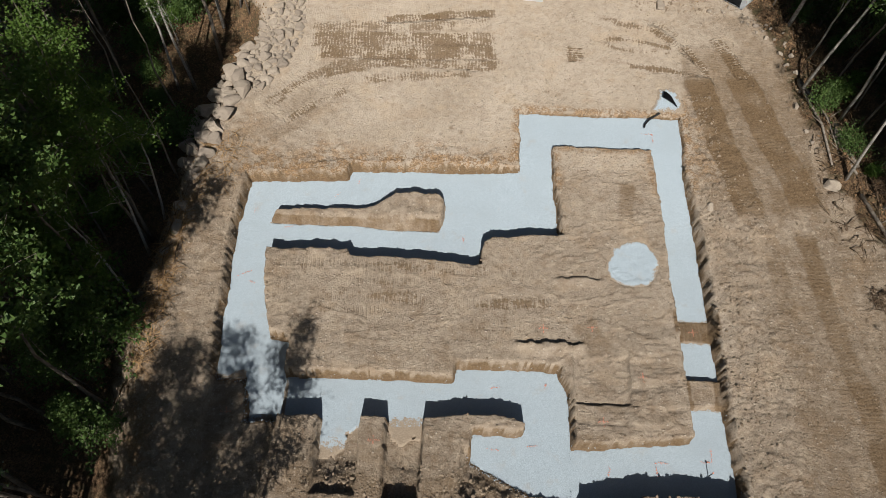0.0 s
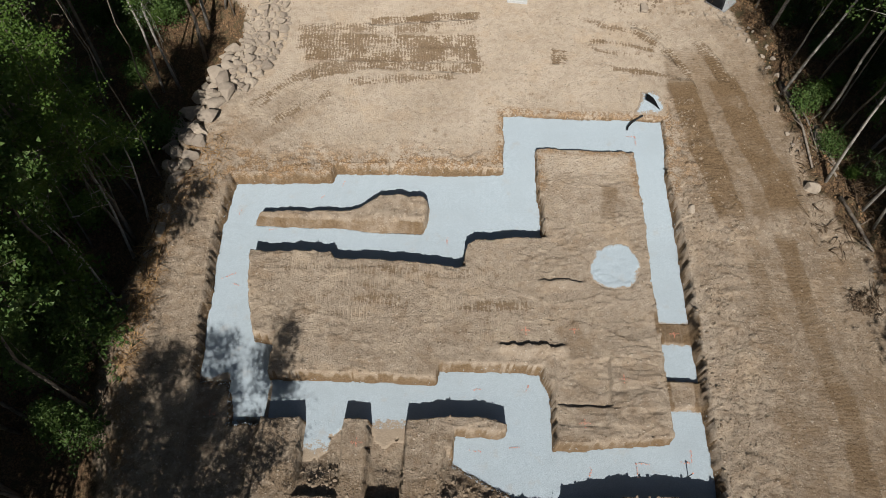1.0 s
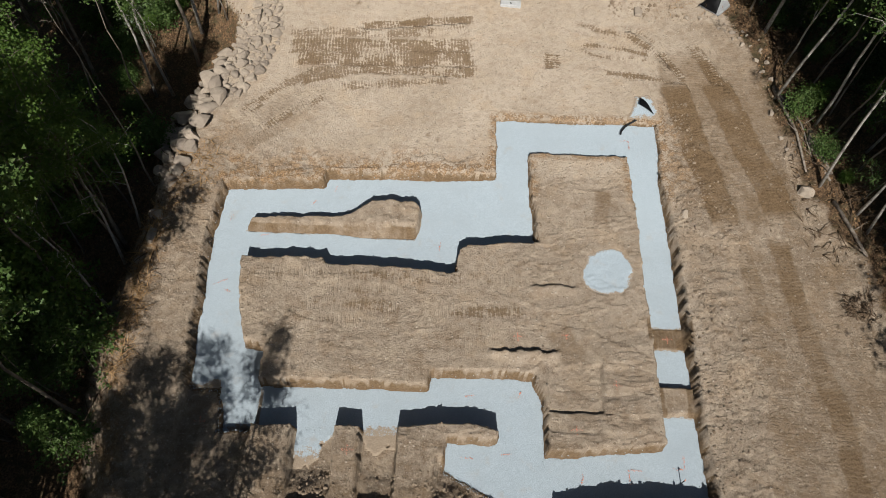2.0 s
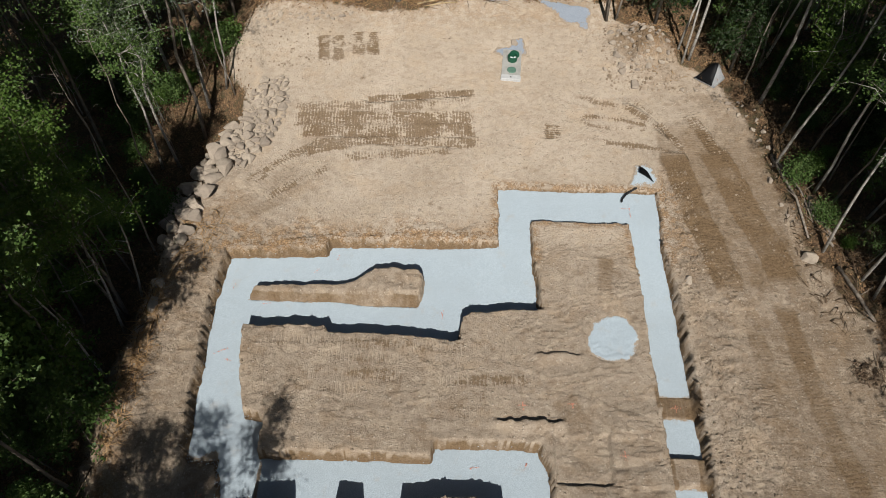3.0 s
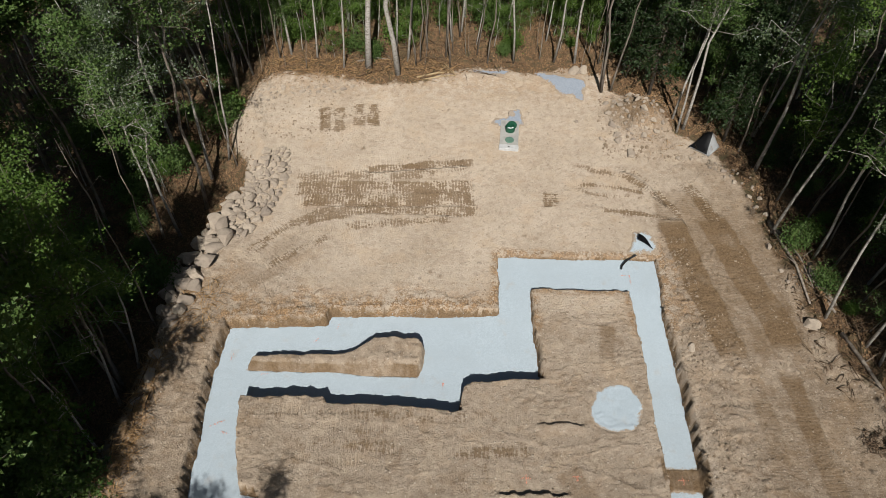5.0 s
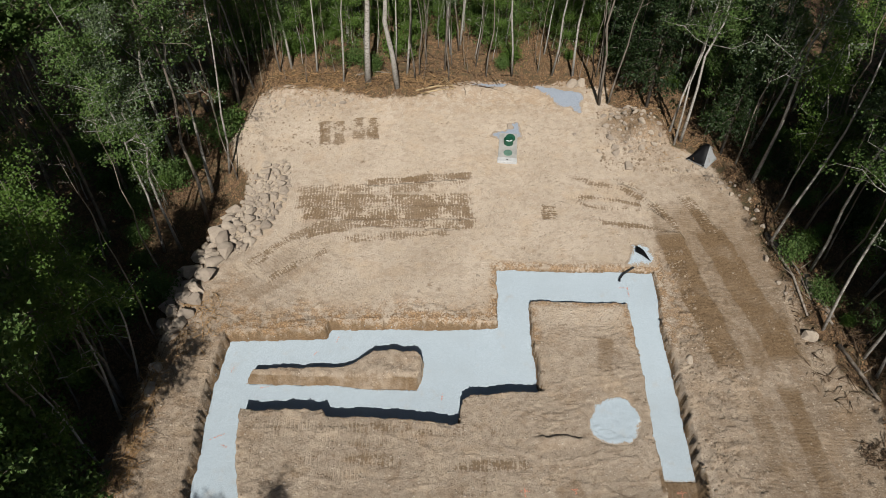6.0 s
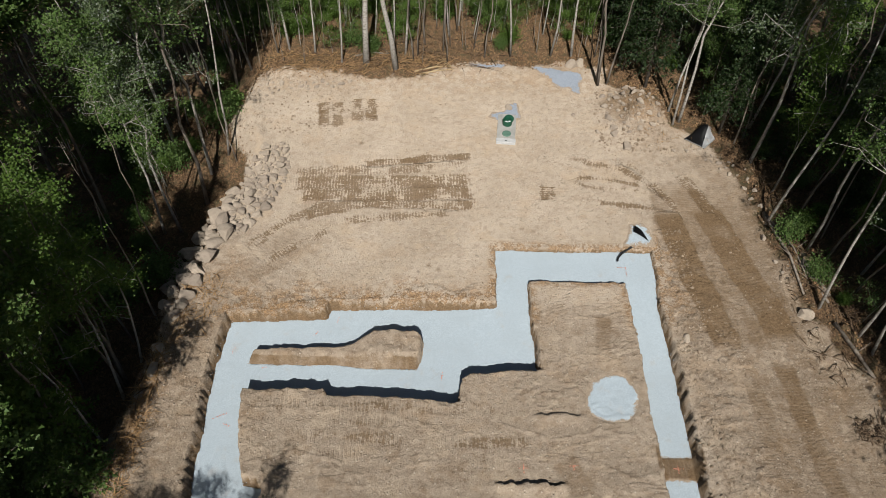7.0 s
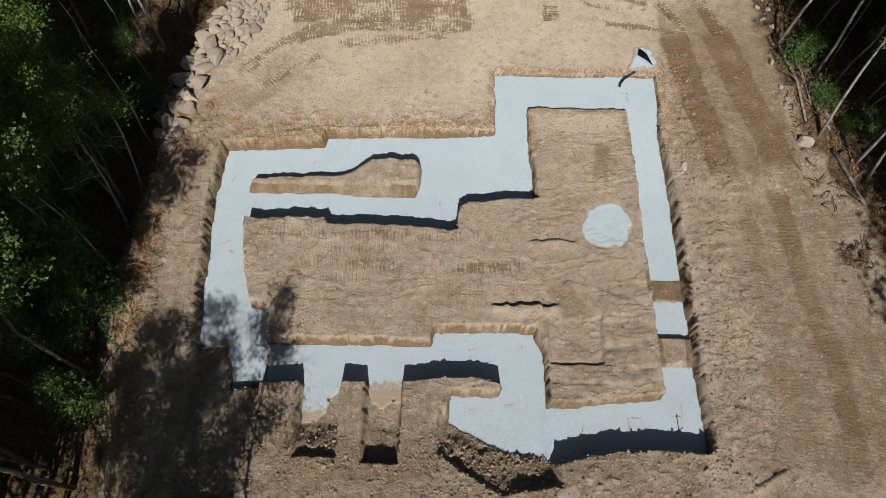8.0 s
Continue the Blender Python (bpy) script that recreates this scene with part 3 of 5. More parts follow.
# haul road: wheel lanes of brown moist soil
for line, wide, k in (
    ([(9.7, 22.6), (9.82, 21.59), (9.99, 20.50), (10.23, 18.72), (10.65, 16.48), (11.02, 14.25)], 1.35, 1.00),
    ([(11.5, 22.8), (11.77, 21.64), (12.02, 20.55), (12.46, 18.48), (12.92, 16.80), (13.24, 14.89)], 1.50, 1.00),
    ([(11.2, 24.4), (11.0, 21.62), (11.78, 17.89), (12.29, 14.4)], 3.90, 0.62),
    ([(11.33, 14.01), (11.47, 12.66), (11.54, 11.48), (11.45, 9.35)], 0.85, 0.62),
    ([(12.76, 14.68), (12.93, 11.98), (13.17, 9.50), (13.59, 7.42), (13.60, 5.11), (13.37, 3.06)], 0.95, 0.78),
    ([(12.19, 8.42), (11.76, 6.79)], 1.10, 0.60),
    ([(11.80, 6.20), (11.25, 2.93)], 0.90, 0.35),
    ([(12.73, 7.00), (12.74, 5.09), (12.42, 2.96)], 0.90, 0.45),
    ([(14.29, 14.46), (14.78, 10.86), (15.16, 7.45)], 1.20, 0.35),
    ([(15.47, 9.12), (14.75, 3.00)], 1.40, 0.50),
    ([(13.31, 13.93), (13.44, 10.38), (13.33, 6.24), (12.78, 2.96)], 4.60, 0.42),
):
    track(line, wide, k, 0.35, 0.3, 0.9)
for dx in (-0.34, 0.34):
    track([(-6.36 + dx, 29.6), (-6.12 + dx, 27.45)], 0.72, 0.85, 0.6, 0.75, 0.12)
    track([(-4.63 + dx, 29.95), (-4.45 + dx, 28.0)], 0.72, 0.9, 0.6, 0.75, 0.12)
track([(4.52, 23.65), (4.47, 22.6)], 0.8, 0.85, 0.3, 1.0, 0.1)
track([(6.2, 17.4), (6.25, 16.4)], 0.5, 0.4, 0.8)
track([(4.5, 17.6), (4.6, 16.2)], 0.5, 0.45, 0.8)
track([(6.25, 16.4), (6.2, 15.8), (6.0, 14.3)], 0.75, 0.62, 0.3, 0.1, 0.3)
for y0, x0, x1, k in ((11.95, -4.6, 3.2, 0.55), (11.4, -4.6, -1.0, 0.4), (10.7, -5.2, -1.0, 0.55), (10.65, -0.6, 3.2, 0.6), (10.15, -5.5, -2.6, 0.5), (12.0, -7.0, -4.0, 0.4), (9.5, 0.2, 2.0, 0.4), (9.9, 0.8, 2.4, 0.35)):
    track([(x0, y0), (x1, y0 + 0.1)], 0.55, k, 0.7)
track([(3.9, 10.3), (4.6, 9.3), (4.8, 8.0), (4.85, 6.6)], 1.15, 0.52, 0.5, 0.1)
for x0, y0, k in ((-1.0, 18.7, 0.8), (-0.6, 18.5, 0.7), (3.0, 20.9, 0.8), (3.5, 20.8, 0.7), (6.0, 26.6, 0.5), (-4.6, 26.4, 0.6), (-5.3, 26.0, 0.5), (-7.0, 25.6, 0.5), (9.4, 11.2, 0.6), (14.8, 11.4, 0.8), (15.2, 11.2, 0.8)):
    track([(x0, y0), (x0 + 0.35, y0 - 0.1)], 0.3, k, 0.6, 0.3, 0.1)
track([(7.3, 10.28), (9.1, 10.3)], 0.95, 0.8, 0.15, 0.2, 0.1)
track([(7.4, 7.95), (9.0, 7.95)], 0.9, 0.4, 0.4, 0.2, 0.1)
track([(12.2, 26.6), (13.2, 22.6), (13.6, 18.0)], 1.9, 0.55, 0.35, 0.1, 1.0)
track([(11.4, 25.0), (11.8, 21.4)], 3.0, 0.42, 0.35, 0.1, 1.0)
track([(8.5, 30.6), (9.7, 28.2)], 2.6, 0.55, 0.4, 0.0, 0.6)
track([(-5.4, 4.1), (-2.5, 3.8), (0.4, 3.9)], 1.5, 0.62, 0.35, 0.0, 0.5)
track([(0.2, 4.7), (2.0, 3.6), (3.9, 3.3)], 1.5, 0.66, 0.35, 0.0, 0.5)
track([(-8.6, 3.2), (-6.6, 2.6), (2.0, 2.2)], 1.6, 0.4, 0.5, 0.0, 0.8)
# regional darkening: packed soil, plus lens falloff south-east and shade along the east edge
packed_shade = 0.35 * step(9.5, 12, GX) * step(16, 10, GY) + 0.68 * step(8.7, 9.6, GX) * step(24, 18, GY) + 0.75 * step(6.5, 5.5, GY) * step(9, 8, GX) + 0.46 * step(17.2, 16.2, GY) * step(9, 8.5, GX) + 0.3 * step(9, 11, GX) * step(18, 24, GY)
packed_shade = packed_shade + 1.0 * np.exp(-(((GX - 9.5) / 1.2) ** 2 + ((GY - 29.2) / 1.5) ** 2)) + 0.6 * step(13.0, 13.8, GX) * step(12, 14, GY)
packed_shade = packed_shade + 0.05 * step(-7.6, -7, GX) * step(4, 2, GX) * step(8, 9, GY) * step(12.8, 12, GY) + 0.35 * step(-5, -8, GX) * step(22, 19, GY)
packed_shade = np.clip(packed_shade + 0.25 * wave(GX, GY, 2.5, 107, 4), 0, 1)
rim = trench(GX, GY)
# trench walls below the rim and the ridge foot turn darker brown
lower_wall = np.where((rim > -0.10) & (rim < 0.30) & (GZ < -0.12), 0.85 + 0.5 * wave(GX, GY, 0.5, 119, 3), 0.0)
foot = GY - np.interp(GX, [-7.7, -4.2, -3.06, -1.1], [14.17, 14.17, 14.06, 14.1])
lower_wall = np.maximum(lower_wall, np.where((inside(GX, GY, RIDGE) > -0.1) & (foot < 0.22), 0.6 + 0.5 * wave(GX, GY, 0.4, 120, 3), 0.0))
tread[lower_wall > damp_brown], bar[lower_wall > damp_brown] = 0.0, 0.0
damp_brown = np.maximum(damp_brown, lower_wall)
litter = step(-0.35, 0.7, wood + 0.45 * step(8, 12, GX) + 0.35 * wave(GX, GY, 0.9, 111, 3) + 0.7 * wave(GX, GY, 2.2, 113, 3) * step(9, 7, np.abs(GX)))
fresh = 0.9 * step(0.35, 0.05, np.abs(trench(GX, GY) + 0.1)) * step(15.5, 16.1, GY) + 0.8 * step(0.9, 0.1, np.abs(edge(GY, WEST_EDGE) - GX - 0.4)) * step(18, 16, GY)
fresh = fresh + 0.9 * np.exp(-(((GX - 9.3) / 1.3) ** 2 + ((GY - 29.2) / 1.6) ** 2)) + 0.4 * step(29.5, 31.5, GY) + 0.8 * step(2.4, 1.8, GX) * step(-9.4, -8.4, GX) * step(18.1, 16.9, GY + 0.6 * wave(GX, GY, 1.4, 117, 3)) * step(15.9, 16.2, GY)
fresh = fresh + 0.7 * step(8.8, 9.1, GX) * step(10.3, 9.7, GX) * step(15.5, 17.0, GY) * step(21.4, 20.4, GY) + 0.45 * step(-11.5, -10.5, GX) * step(-8.0, -9.0, GX) * step(16.0, 17.0, GY) * step(20.0, 18.5, GY)
ground = sheet("ground", xs, ys, GZ, np.ones((len(ys) - 1, len(xs) - 1), bool), SOIL, (("damp_brown", damp_brown), ("tread", tread), ("bar", bar), ("across", across), ("packed_shade", packed_shade), ("litter", litter), ("fresh", np.clip(fresh, 0, 1))))
tagged(ground, "bare tan soil of a cleared lot with dug footing trenches", "ground", kind="structure")

# crushed stone in the trenches
gx, gy = np.arange(-9.6, 9.7, 0.07), np.arange(3.6, 20.9, 0.07)
BX, BY = np.meshgrid(gx, gy)
bed = trench(BX, BY)
fade = np.full(BX.shape, 9.0)
for poly, end in zip(SLOTS, (7.35, 5.1, 6.0)):
    fade = np.where(inside(BX, BY, poly) > -0.1, np.minimum(fade, (BY - end - 0.1) / 0.8), fade)
    bed = np.maximum(bed, np.minimum(inside(BX, BY, poly), (BY - end) + 0.5 * wave(BX, BY, 0.6, 121, 3) + 0.25 * wave(BX, BY, 0.2, 122, 2) - 1.15 * step(-4.5, -3.6, BX) * (BX < -3)))
bed = bed + 0.06
limit = np.where(BX < -7.62, 7.75, 6.25) + 0.3 * wave(BX, BY, 0.5, 125, 3)
bed = np.minimum(bed, np.where(BX < -6.1, BY - limit, 9.0))
bed = np.where(BX > 7.2, np.minimum(bed, np.maximum(np.abs(BY - 10.28) - 0.42, (BY < 8.2) * 1.0)), bed)
bed = np.where(BX > 7.2, np.minimum(bed, np.maximum(np.abs(BY - 7.9) - 0.5, (BY > 9.4) * 1.0)), bed)
bed = np.minimum(bed, 0.05 - inside(BX, BY, RIDGE))
bed = bed + 0.035 * wave(BX, BY, 0.25, 123, 3)
BZ = -deep_at(BX, BY) + np.where(bed > -0.02, 0.10 + 0.018 * wave(BX, BY, 0.8, 127, 4), -0.25)
fade = np.where(BX < -6.2, np.minimum(9.0, (BY - limit) / 0.35), fade)
thin = np.clip(np.minimum((bed + 0.05) / 0.16, fade), 0.0, 2.0)
solid = bed > -0.02
keep = solid[:-1, :-1] | solid[1:, :-1] | solid[:-1, 1:] | solid[1:, 1:]
tagged(sheet("gravel_bed", gx, gy, BZ, keep, GRAVEL, (("thin", thin),)), "pale blue-grey crushed stone levelled in the footing trenches", "gravel", kind="structure")


def patch(name, outline, material, label, lift=0.03, ragged=0.25, feather=0.3):
    x0, x1 = min(p[0] for p in outline) - 0.5, max(p[0] for p in outline) + 0.5
    y0, y1 = min(p[1] for p in outline) - 0.5, max(p[1] for p in outline) + 0.5
    px, py = np.arange(x0, x1, 0.06), np.arange(y0, y1, 0.06)
    X, Y = np.meshgrid(px, py)
    s = inside(X, Y, outline) + ragged * wave(X, Y, 0.6, 131, 4)
    z = height(X, Y) + np.clip(s * 0.6, -0.05, lift) + 0.008 * wave(X, Y, 0.15, 133, 2)
    on = s > -0.06
    ob = sheet(name, px, py, z, on[:-1, :-1] | on[1:, :-1] | on[:-1, 1:] | on[1:, 1:], material, (("thin", np.clip((s + 0.06) / feather, 0, 2)),))
    return tagged(ob, label, "gravel", kind="structure")


patch("gravel_pad", PIT, GRAVEL, "round pad of pale crushed stone sunk in the soil", 0.07, 0.14, 0.22)
patch("gravel_pad", [(7.6, 20.0), (8.95, 20.0), (8.9, 21.0), (8.6, 21.35), (8.0, 21.25), (7.7, 20.6)], GRAVEL, "small spill of pale crushed stone beside the trench corner", 0.05, 0.2)
patch("gravel_patch", [(4.4, 32.8), (7.0, 32.2), (6.6, 30.6), (6.2, 31.1), (5.5, 31.3)], DUSTY, "blue-grey stone dust spread thin over the soil", 0.03, 0.35)
patch("gravel_patch", [(0.5, 33.2), (3.0, 32.9), (2.6, 32.5), (1.0, 32.7)], DUSTY, "blue-grey stone dust spread thin over the soil", 0.03, 0.3)
patch("gravel_patch", [(1.95, 28.5), (2.4, 28.2), (3.5, 28.45), (3.55, 29.0), (3.4, 29.7), (2.8, 29.7), (2.72, 29.0), (2.1, 28.85)], DUSTY, "blue-grey stone dust spread round the septic tank", 0.03, 0.2)
patch("gravel_patch", [(2.6, 2.2), (3.2, 2.8), (4.3, 3.0), (4.7, 2.3), (4.2, 1.5)], DUSTY, "thin spill of pale stone on the soil", 0.02, 0.6, 0.9)
patch("gravel_patch", [(8.5, 1.9), (9.2, 3.2), (9.9, 2.6), (9.8, 1.6)], GRAVEL, "thin spill of pale stone on the soil", 0.02, 0.5, 0.7)


# ---- trees ----
def leaves(points, radius, per, size, rng, droop=0.3, long=1.5):
    """Leaf blades scattered in clumps round points: vertices and faces."""
    c = np.repeat(np.array(points, float), per, 0)
    c = c + rng.normal(0, 1, c.shape) * np.array([radius, radius, radius * 0.6])
    n = rng.normal(0, 1, c.shape) + np.array([0, -0.3, 1.1])
    n /= np.linalg.norm(n, axis=1)[:, None]
    u = np.cross(n, rng.normal(0, 1, c.shape))
    u /= np.linalg.norm(u, axis=1)[:, None]
    v = np.cross(n, u)
    s = size * rng.uniform(0.65, 1.35, (len(c), 1))
    blade = np.stack([c - u * s * long * 0.62, c - v * s * 0.62 + u * s * 0.25, c + v * s * 0.62 + u * s * 0.45 - n * s * droop * 0.4], 1)
    return blade.reshape(-1, 3), np.arange(len(c) * 3).reshape(-1, 3)


def leafed_tree(seed, tall, thick, clear, reach, clumps, per, size, bark, leaf, label, stems=1, name="tree", loose=1.0):
    """A broad-leaved tree: bent stems, limbs with twigs, and a crown of leaf clumps."""
    rng = np.random.default_rng(seed)
    tree = thing(name, 0, 0, 0, label, "tree", "trees of the wood")
    ends, tv, tf, lv, lf = [], [], [], [], []
    for k in range(stems):
        az = rng.uniform(0, 6.28)
        lean = rng.uniform(0.01, 0.035) + (0.08 if stems > 1 else 0)
        h = tall * (1 if k == 0 else rng.uniform(0.75, 0.95))
        base = np.array([math.cos(az), math.sin(az), 0]) * (0.25 if stems > 1 else 0)
        bend = rng.normal(0, 0.022 * h, 2)
        stem = []
        for i in range(9):
            t = i / 8
            stem.append((base[0] + math.cos(az) * lean * h * t + bend[0] * math.sin(t * 3.0), base[1] + math.sin(az) * lean * h * t + bend[1] * math.sin(t * 3.6), h * t - (0.3 if i == 0 else 0)))
            if 1 < i < 8:
                stem[-1] = (stem[-1][0] + rng.normal(0, 0.008 * h), stem[-1][1] + rng.normal(0, 0.008 * h), stem[-1][2])
        r = thick * (1 if k == 0 else 0.8)
        tube(tv, tf, stem, [r * (1.25 if i == 0 else 1 - 0.9 * i / 8) for i in range(9)], 8)
        stem = np.array(stem)
        for j in range(int(clumps / stems / 5)):
            bare = per == 13 and j % 2
            t = clear + (0.98 - clear) * rng.uniform(0, 1) ** 0.85
            p = np.array([np.interp(t * 8, range(9), stem[:, a]) for a in range(3)])
            a2, up = rng.uniform(0, 6.28), rng.uniform(0.25, 0.9)
            span = reach * (1.15 - 0.75 * (t - clear) / (1 - clear)) * rng.uniform(0.45, 1.0)
            d = np.array([math.cos(a2), math.sin(a2), up])
            limb = [p, p + d * span * 0.35 + rng.normal(0, 0.06, 3), p + d * span * 0.7 + rng.normal(0, 0.1, 3), p + d * span * (1, 1, 0.9) + rng.normal(0, 0.1, 3)]
            rr = r * (1 - 0.85 * t) * 0.62
            if not bare:
                tube(lv, lf, limb, [rr, rr * 0.7, rr * 0.45, 0.008], 4)
            for m in range(5):
                q = limb[1 + m % 3] + rng.normal(0, 0.28, 3) * span * 0.5
                ends.append(q)
                if m < 3 and per != 13:
                    tube(lv, lf, [limb[1 + m % 3], q], [rr * 0.4, 0.006], 3)
    mesh_object("trunk", tv, tf, bark, tree)
    if lv:
        tagged(mesh_object("branchwork", lv, lf, bark, tree), kind="stuff")
    if per:
        v, f = leaves(ends, (0.40 if per == 13 else 0.25) * loose * (reach / 2.4) ** 0.5, per, size, rng)
        mesh_object("crown", v.tolist(), f.tolist(), leaf, tree, smooth=False)
    return tree


def evergreen(seed, tall, thick, reach, clear, label, leaf=None, blade=0.075, name="spruce"):
    """A spruce: straight stem, drooping whorls of boughs, short needle blades."""
    rng = np.random.default_rng(seed)
    tree = thing(name, 0, 0, 0, label, "tree", "evergreens of the wood")
    tv, tf, lv, lf, ends = [], [], [], [], []
    tube(tv, tf, [(0, 0, -0.3), (0.02, 0, tall * 0.5), (0, 0.03, tall)], [thick, thick * 0.6, 0.01], 7)
    z = tall * clear
    while z < tall * 0.98:
        span = reach * (1 - z / tall) ** 0.8 + 0.08
        for k in range(6):
            a = rng.uniform(0, 6.28)
            s = span * rng.uniform(0.6, 1.1)
            d = np.array([math.cos(a), math.sin(a), 0])
            limb = [np.array([0, 0, z]), d * s * 0.5 + (0, 0, z - 0.02 * s), d * s + (0, 0, z - 0.22 * s)]
            tube(lv, lf, [limb[0], limb[2]], [0.02, 0.004], 3)
            for t in np.arange(0.25, 1.02, 0.15):
                ends.append(limb[0] * (1 - t) + limb[2] * t + (0, 0, 0.05 * s))
        z += 0.24 + 0.02 * tall * rng.uniform(0.3, 1)
    mesh_object("trunk", tv, tf, BARK, tree)
    tagged(mesh_object("branchwork", lv, lf, BARK, tree), kind="stuff")
    v, f = leaves(ends, 0.13, 9, blade, rng, 0.5, 2.4)
    mesh_object("crown", v.tolist(), f.tolist(), leaf or NEEDLE, tree, smooth=False)
    return tree


def shrub(seed, tall, leaf, label, per=22):
    rng = np.random.default_rng(seed)
    bush = thing("shrub", 0, 0, 0, label, "shrub", "shrubs of the wood")
    sv, sf, ends = [], [], []
    for k in range(9):
        a, o = rng.uniform(0, 6.28), rng.uniform(0.2, 0.7)
        tip = np.array([math.cos(a) * o * tall * 0.7, math.sin(a) * o * tall * 0.7, tall * rng.uniform(0.6, 1)])
        tube(sv, sf, [(0, 0, -0.1), tuple(tip * 0.5 + rng.normal(0, 0.05, 3)), tuple(tip)], [0.015, 0.01, 0.004], 4)
        ends += [tip * t + rng.normal(0, 0.12, 3) for t in (0.45, 0.6, 0.75, 0.9, 1.0)]
    tagged(mesh_object("stemwork", sv, sf, TWIG, bush), kind="stuff")
    v, f = leaves(ends, 0.20 * tall, per * 2, 0.06, rng)
    mesh_object("crown", v.tolist(), f.tolist(), leaf, bush, smooth=False)
    return bush


PALE, GREY = "tall slender tree with pale bark and a thin green crown", "tall woodland tree with brown bark and a dense green crown"
kinds = [
    leafed_tree(1, 15.5, 0.062, 0.42, 2.3, 180, 50, 0.066, BIRCH, LEAF_A, PALE, loose=0.85),
    leafed_tree(2, 17.0, 0.085, 0.46, 2.8, 190, 52, 0.07, BARK, LEAF_A, GREY),
    leafed_tree(3, 14.0, 0.08, 0.36, 2.3, 170, 56, 0.058, BIRCH, LEAF_B, "slender pale tree with silvery green leaves", loose=0.85),
    leafed_tree(4, 16.0, 0.08, 0.46, 2.6, 190, 58, 0.065, BARK, LEAF_C, "woodland tree with brown bark and bright green leaves"),
    # brown bark stands in for the shade on these pale stems
    leafed_tree(5, 13.0, 0.075, 0.58, 2.0, 160, 66, 0.06, BARK, LEAF_C, "clump of slender pale stems, bark darkened as shade, with green crowns", stems=3),
    leafed_tree(6, 16.5, 0.062, 0.60, 2.2, 140, 46, 0.072, BIRCH, LEAF_B, "tall bare-stemmed pale tree with a high crown"),
    leafed_tree(7, 18.0, 0.17, 0.60, 2.6, 120, 36, 0.085, BIRCH, LEAF_A, "stout pale-barked tree with a high crown"),
]
shading = leafed_tree(17, 15.0, 0.10, 0.34, 2.9, 160, 34, 0.095, BARK, LEAF_A, GREY, loose=0.9)
shade_canopy = leafed_tree(18, 18.0, 0.09, 0.56, 3.0, 170, 70, 0.11, BARK, LEAF_A, "tall brown-barked tree added for shade, wide high crown out of view")
deep = [
    leafed_tree(8, 16.0, 0.12, 0.45, 2.7, 170, 13, 0.155, BARK, LEAF_A, GREY),
    leafed_tree(9, 14.5, 0.10, 0.42, 2.4, 150, 13, 0.155, BIRCH, LEAF_B, PALE),
]
saplings = [
    leafed_tree(11, 7.0, 0.04, 0.22, 1.4, 80, 44, 0.058, BARK, LEAF_A, "thin woodland sapling with green leaves", name="sapling"),
    leafed_tree(12, 5.0, 0.03, 0.20, 1.3, 70, 44, 0.058, BIRCH, LEAF_C, "thin pale sapling with bright green leaves", name="sapling"),
    leafed_tree(13, 8.5, 0.04, 0.5, 0.9, 20, 0, 0.1, DEADWOOD, LEAF_A, "thin leafless grey sapling", name="sapling"),
    leafed_tree(14, 9.5, 0.05, 0.28, 1.6, 90, 44, 0.058, BIRCH, LEAF_C, "young pale tree with bright green leaves", name="sapling"),
]
poles = [leafed_tree(15, 12.5, 0.06, 0.55, 1.3, 50, 34, 0.06, BIRCH, LEAF_A, "thin straight pale tree with a small high crown"), leafed_tree(16, 11.0, 0.045, 0.5, 1.2, 45, 34, 0.06, BARK, LEAF_B, "thin brown-stemmed tree with a small high crown")]
spruces = [evergreen(21, 9.0, 0.10, 1.9, 0.18, "dark green spruce with drooping boughs"), evergreen(22, 6.0, 0.07, 1.5, 0.12, "young dark green spruce")]
hemlocks = [evergreen(23, 7.0, 0.07, 2.3, 0.2, "green hemlock with wide drooping sprays", LEAF_C, 0.085, "hemlock"), evergreen(24, 5.5, 0.06, 2.0, 0.15, "young green hemlock with drooping sprays", LEAF_A, 0.08, "hemlock")]
bushes = [shrub(31, 1.3, LEAF_A, "low leafy green shrub"), shrub(32, 1.0, LEAF_C, "low bright green shrub"), shrub(33, 1.2, LEAF_A, "low leafy green shrub", 30)]


def ground_at(x, y):
    return float(height(np.array([x]), np.array([y]))[0])


def plant(proto, x, y, turn=0.0, size=1.0, lean=(0.0, 0.0)):
    m = pose(x, y, ground_at(x, y), lean[0], lean[1], 0) @ pose(0, 0, 0, 0, 0, turn) @ Matrix.Diagonal((size, size, size, 1))
    return copy_thing(proto, m)


rnd = random.Random(77)
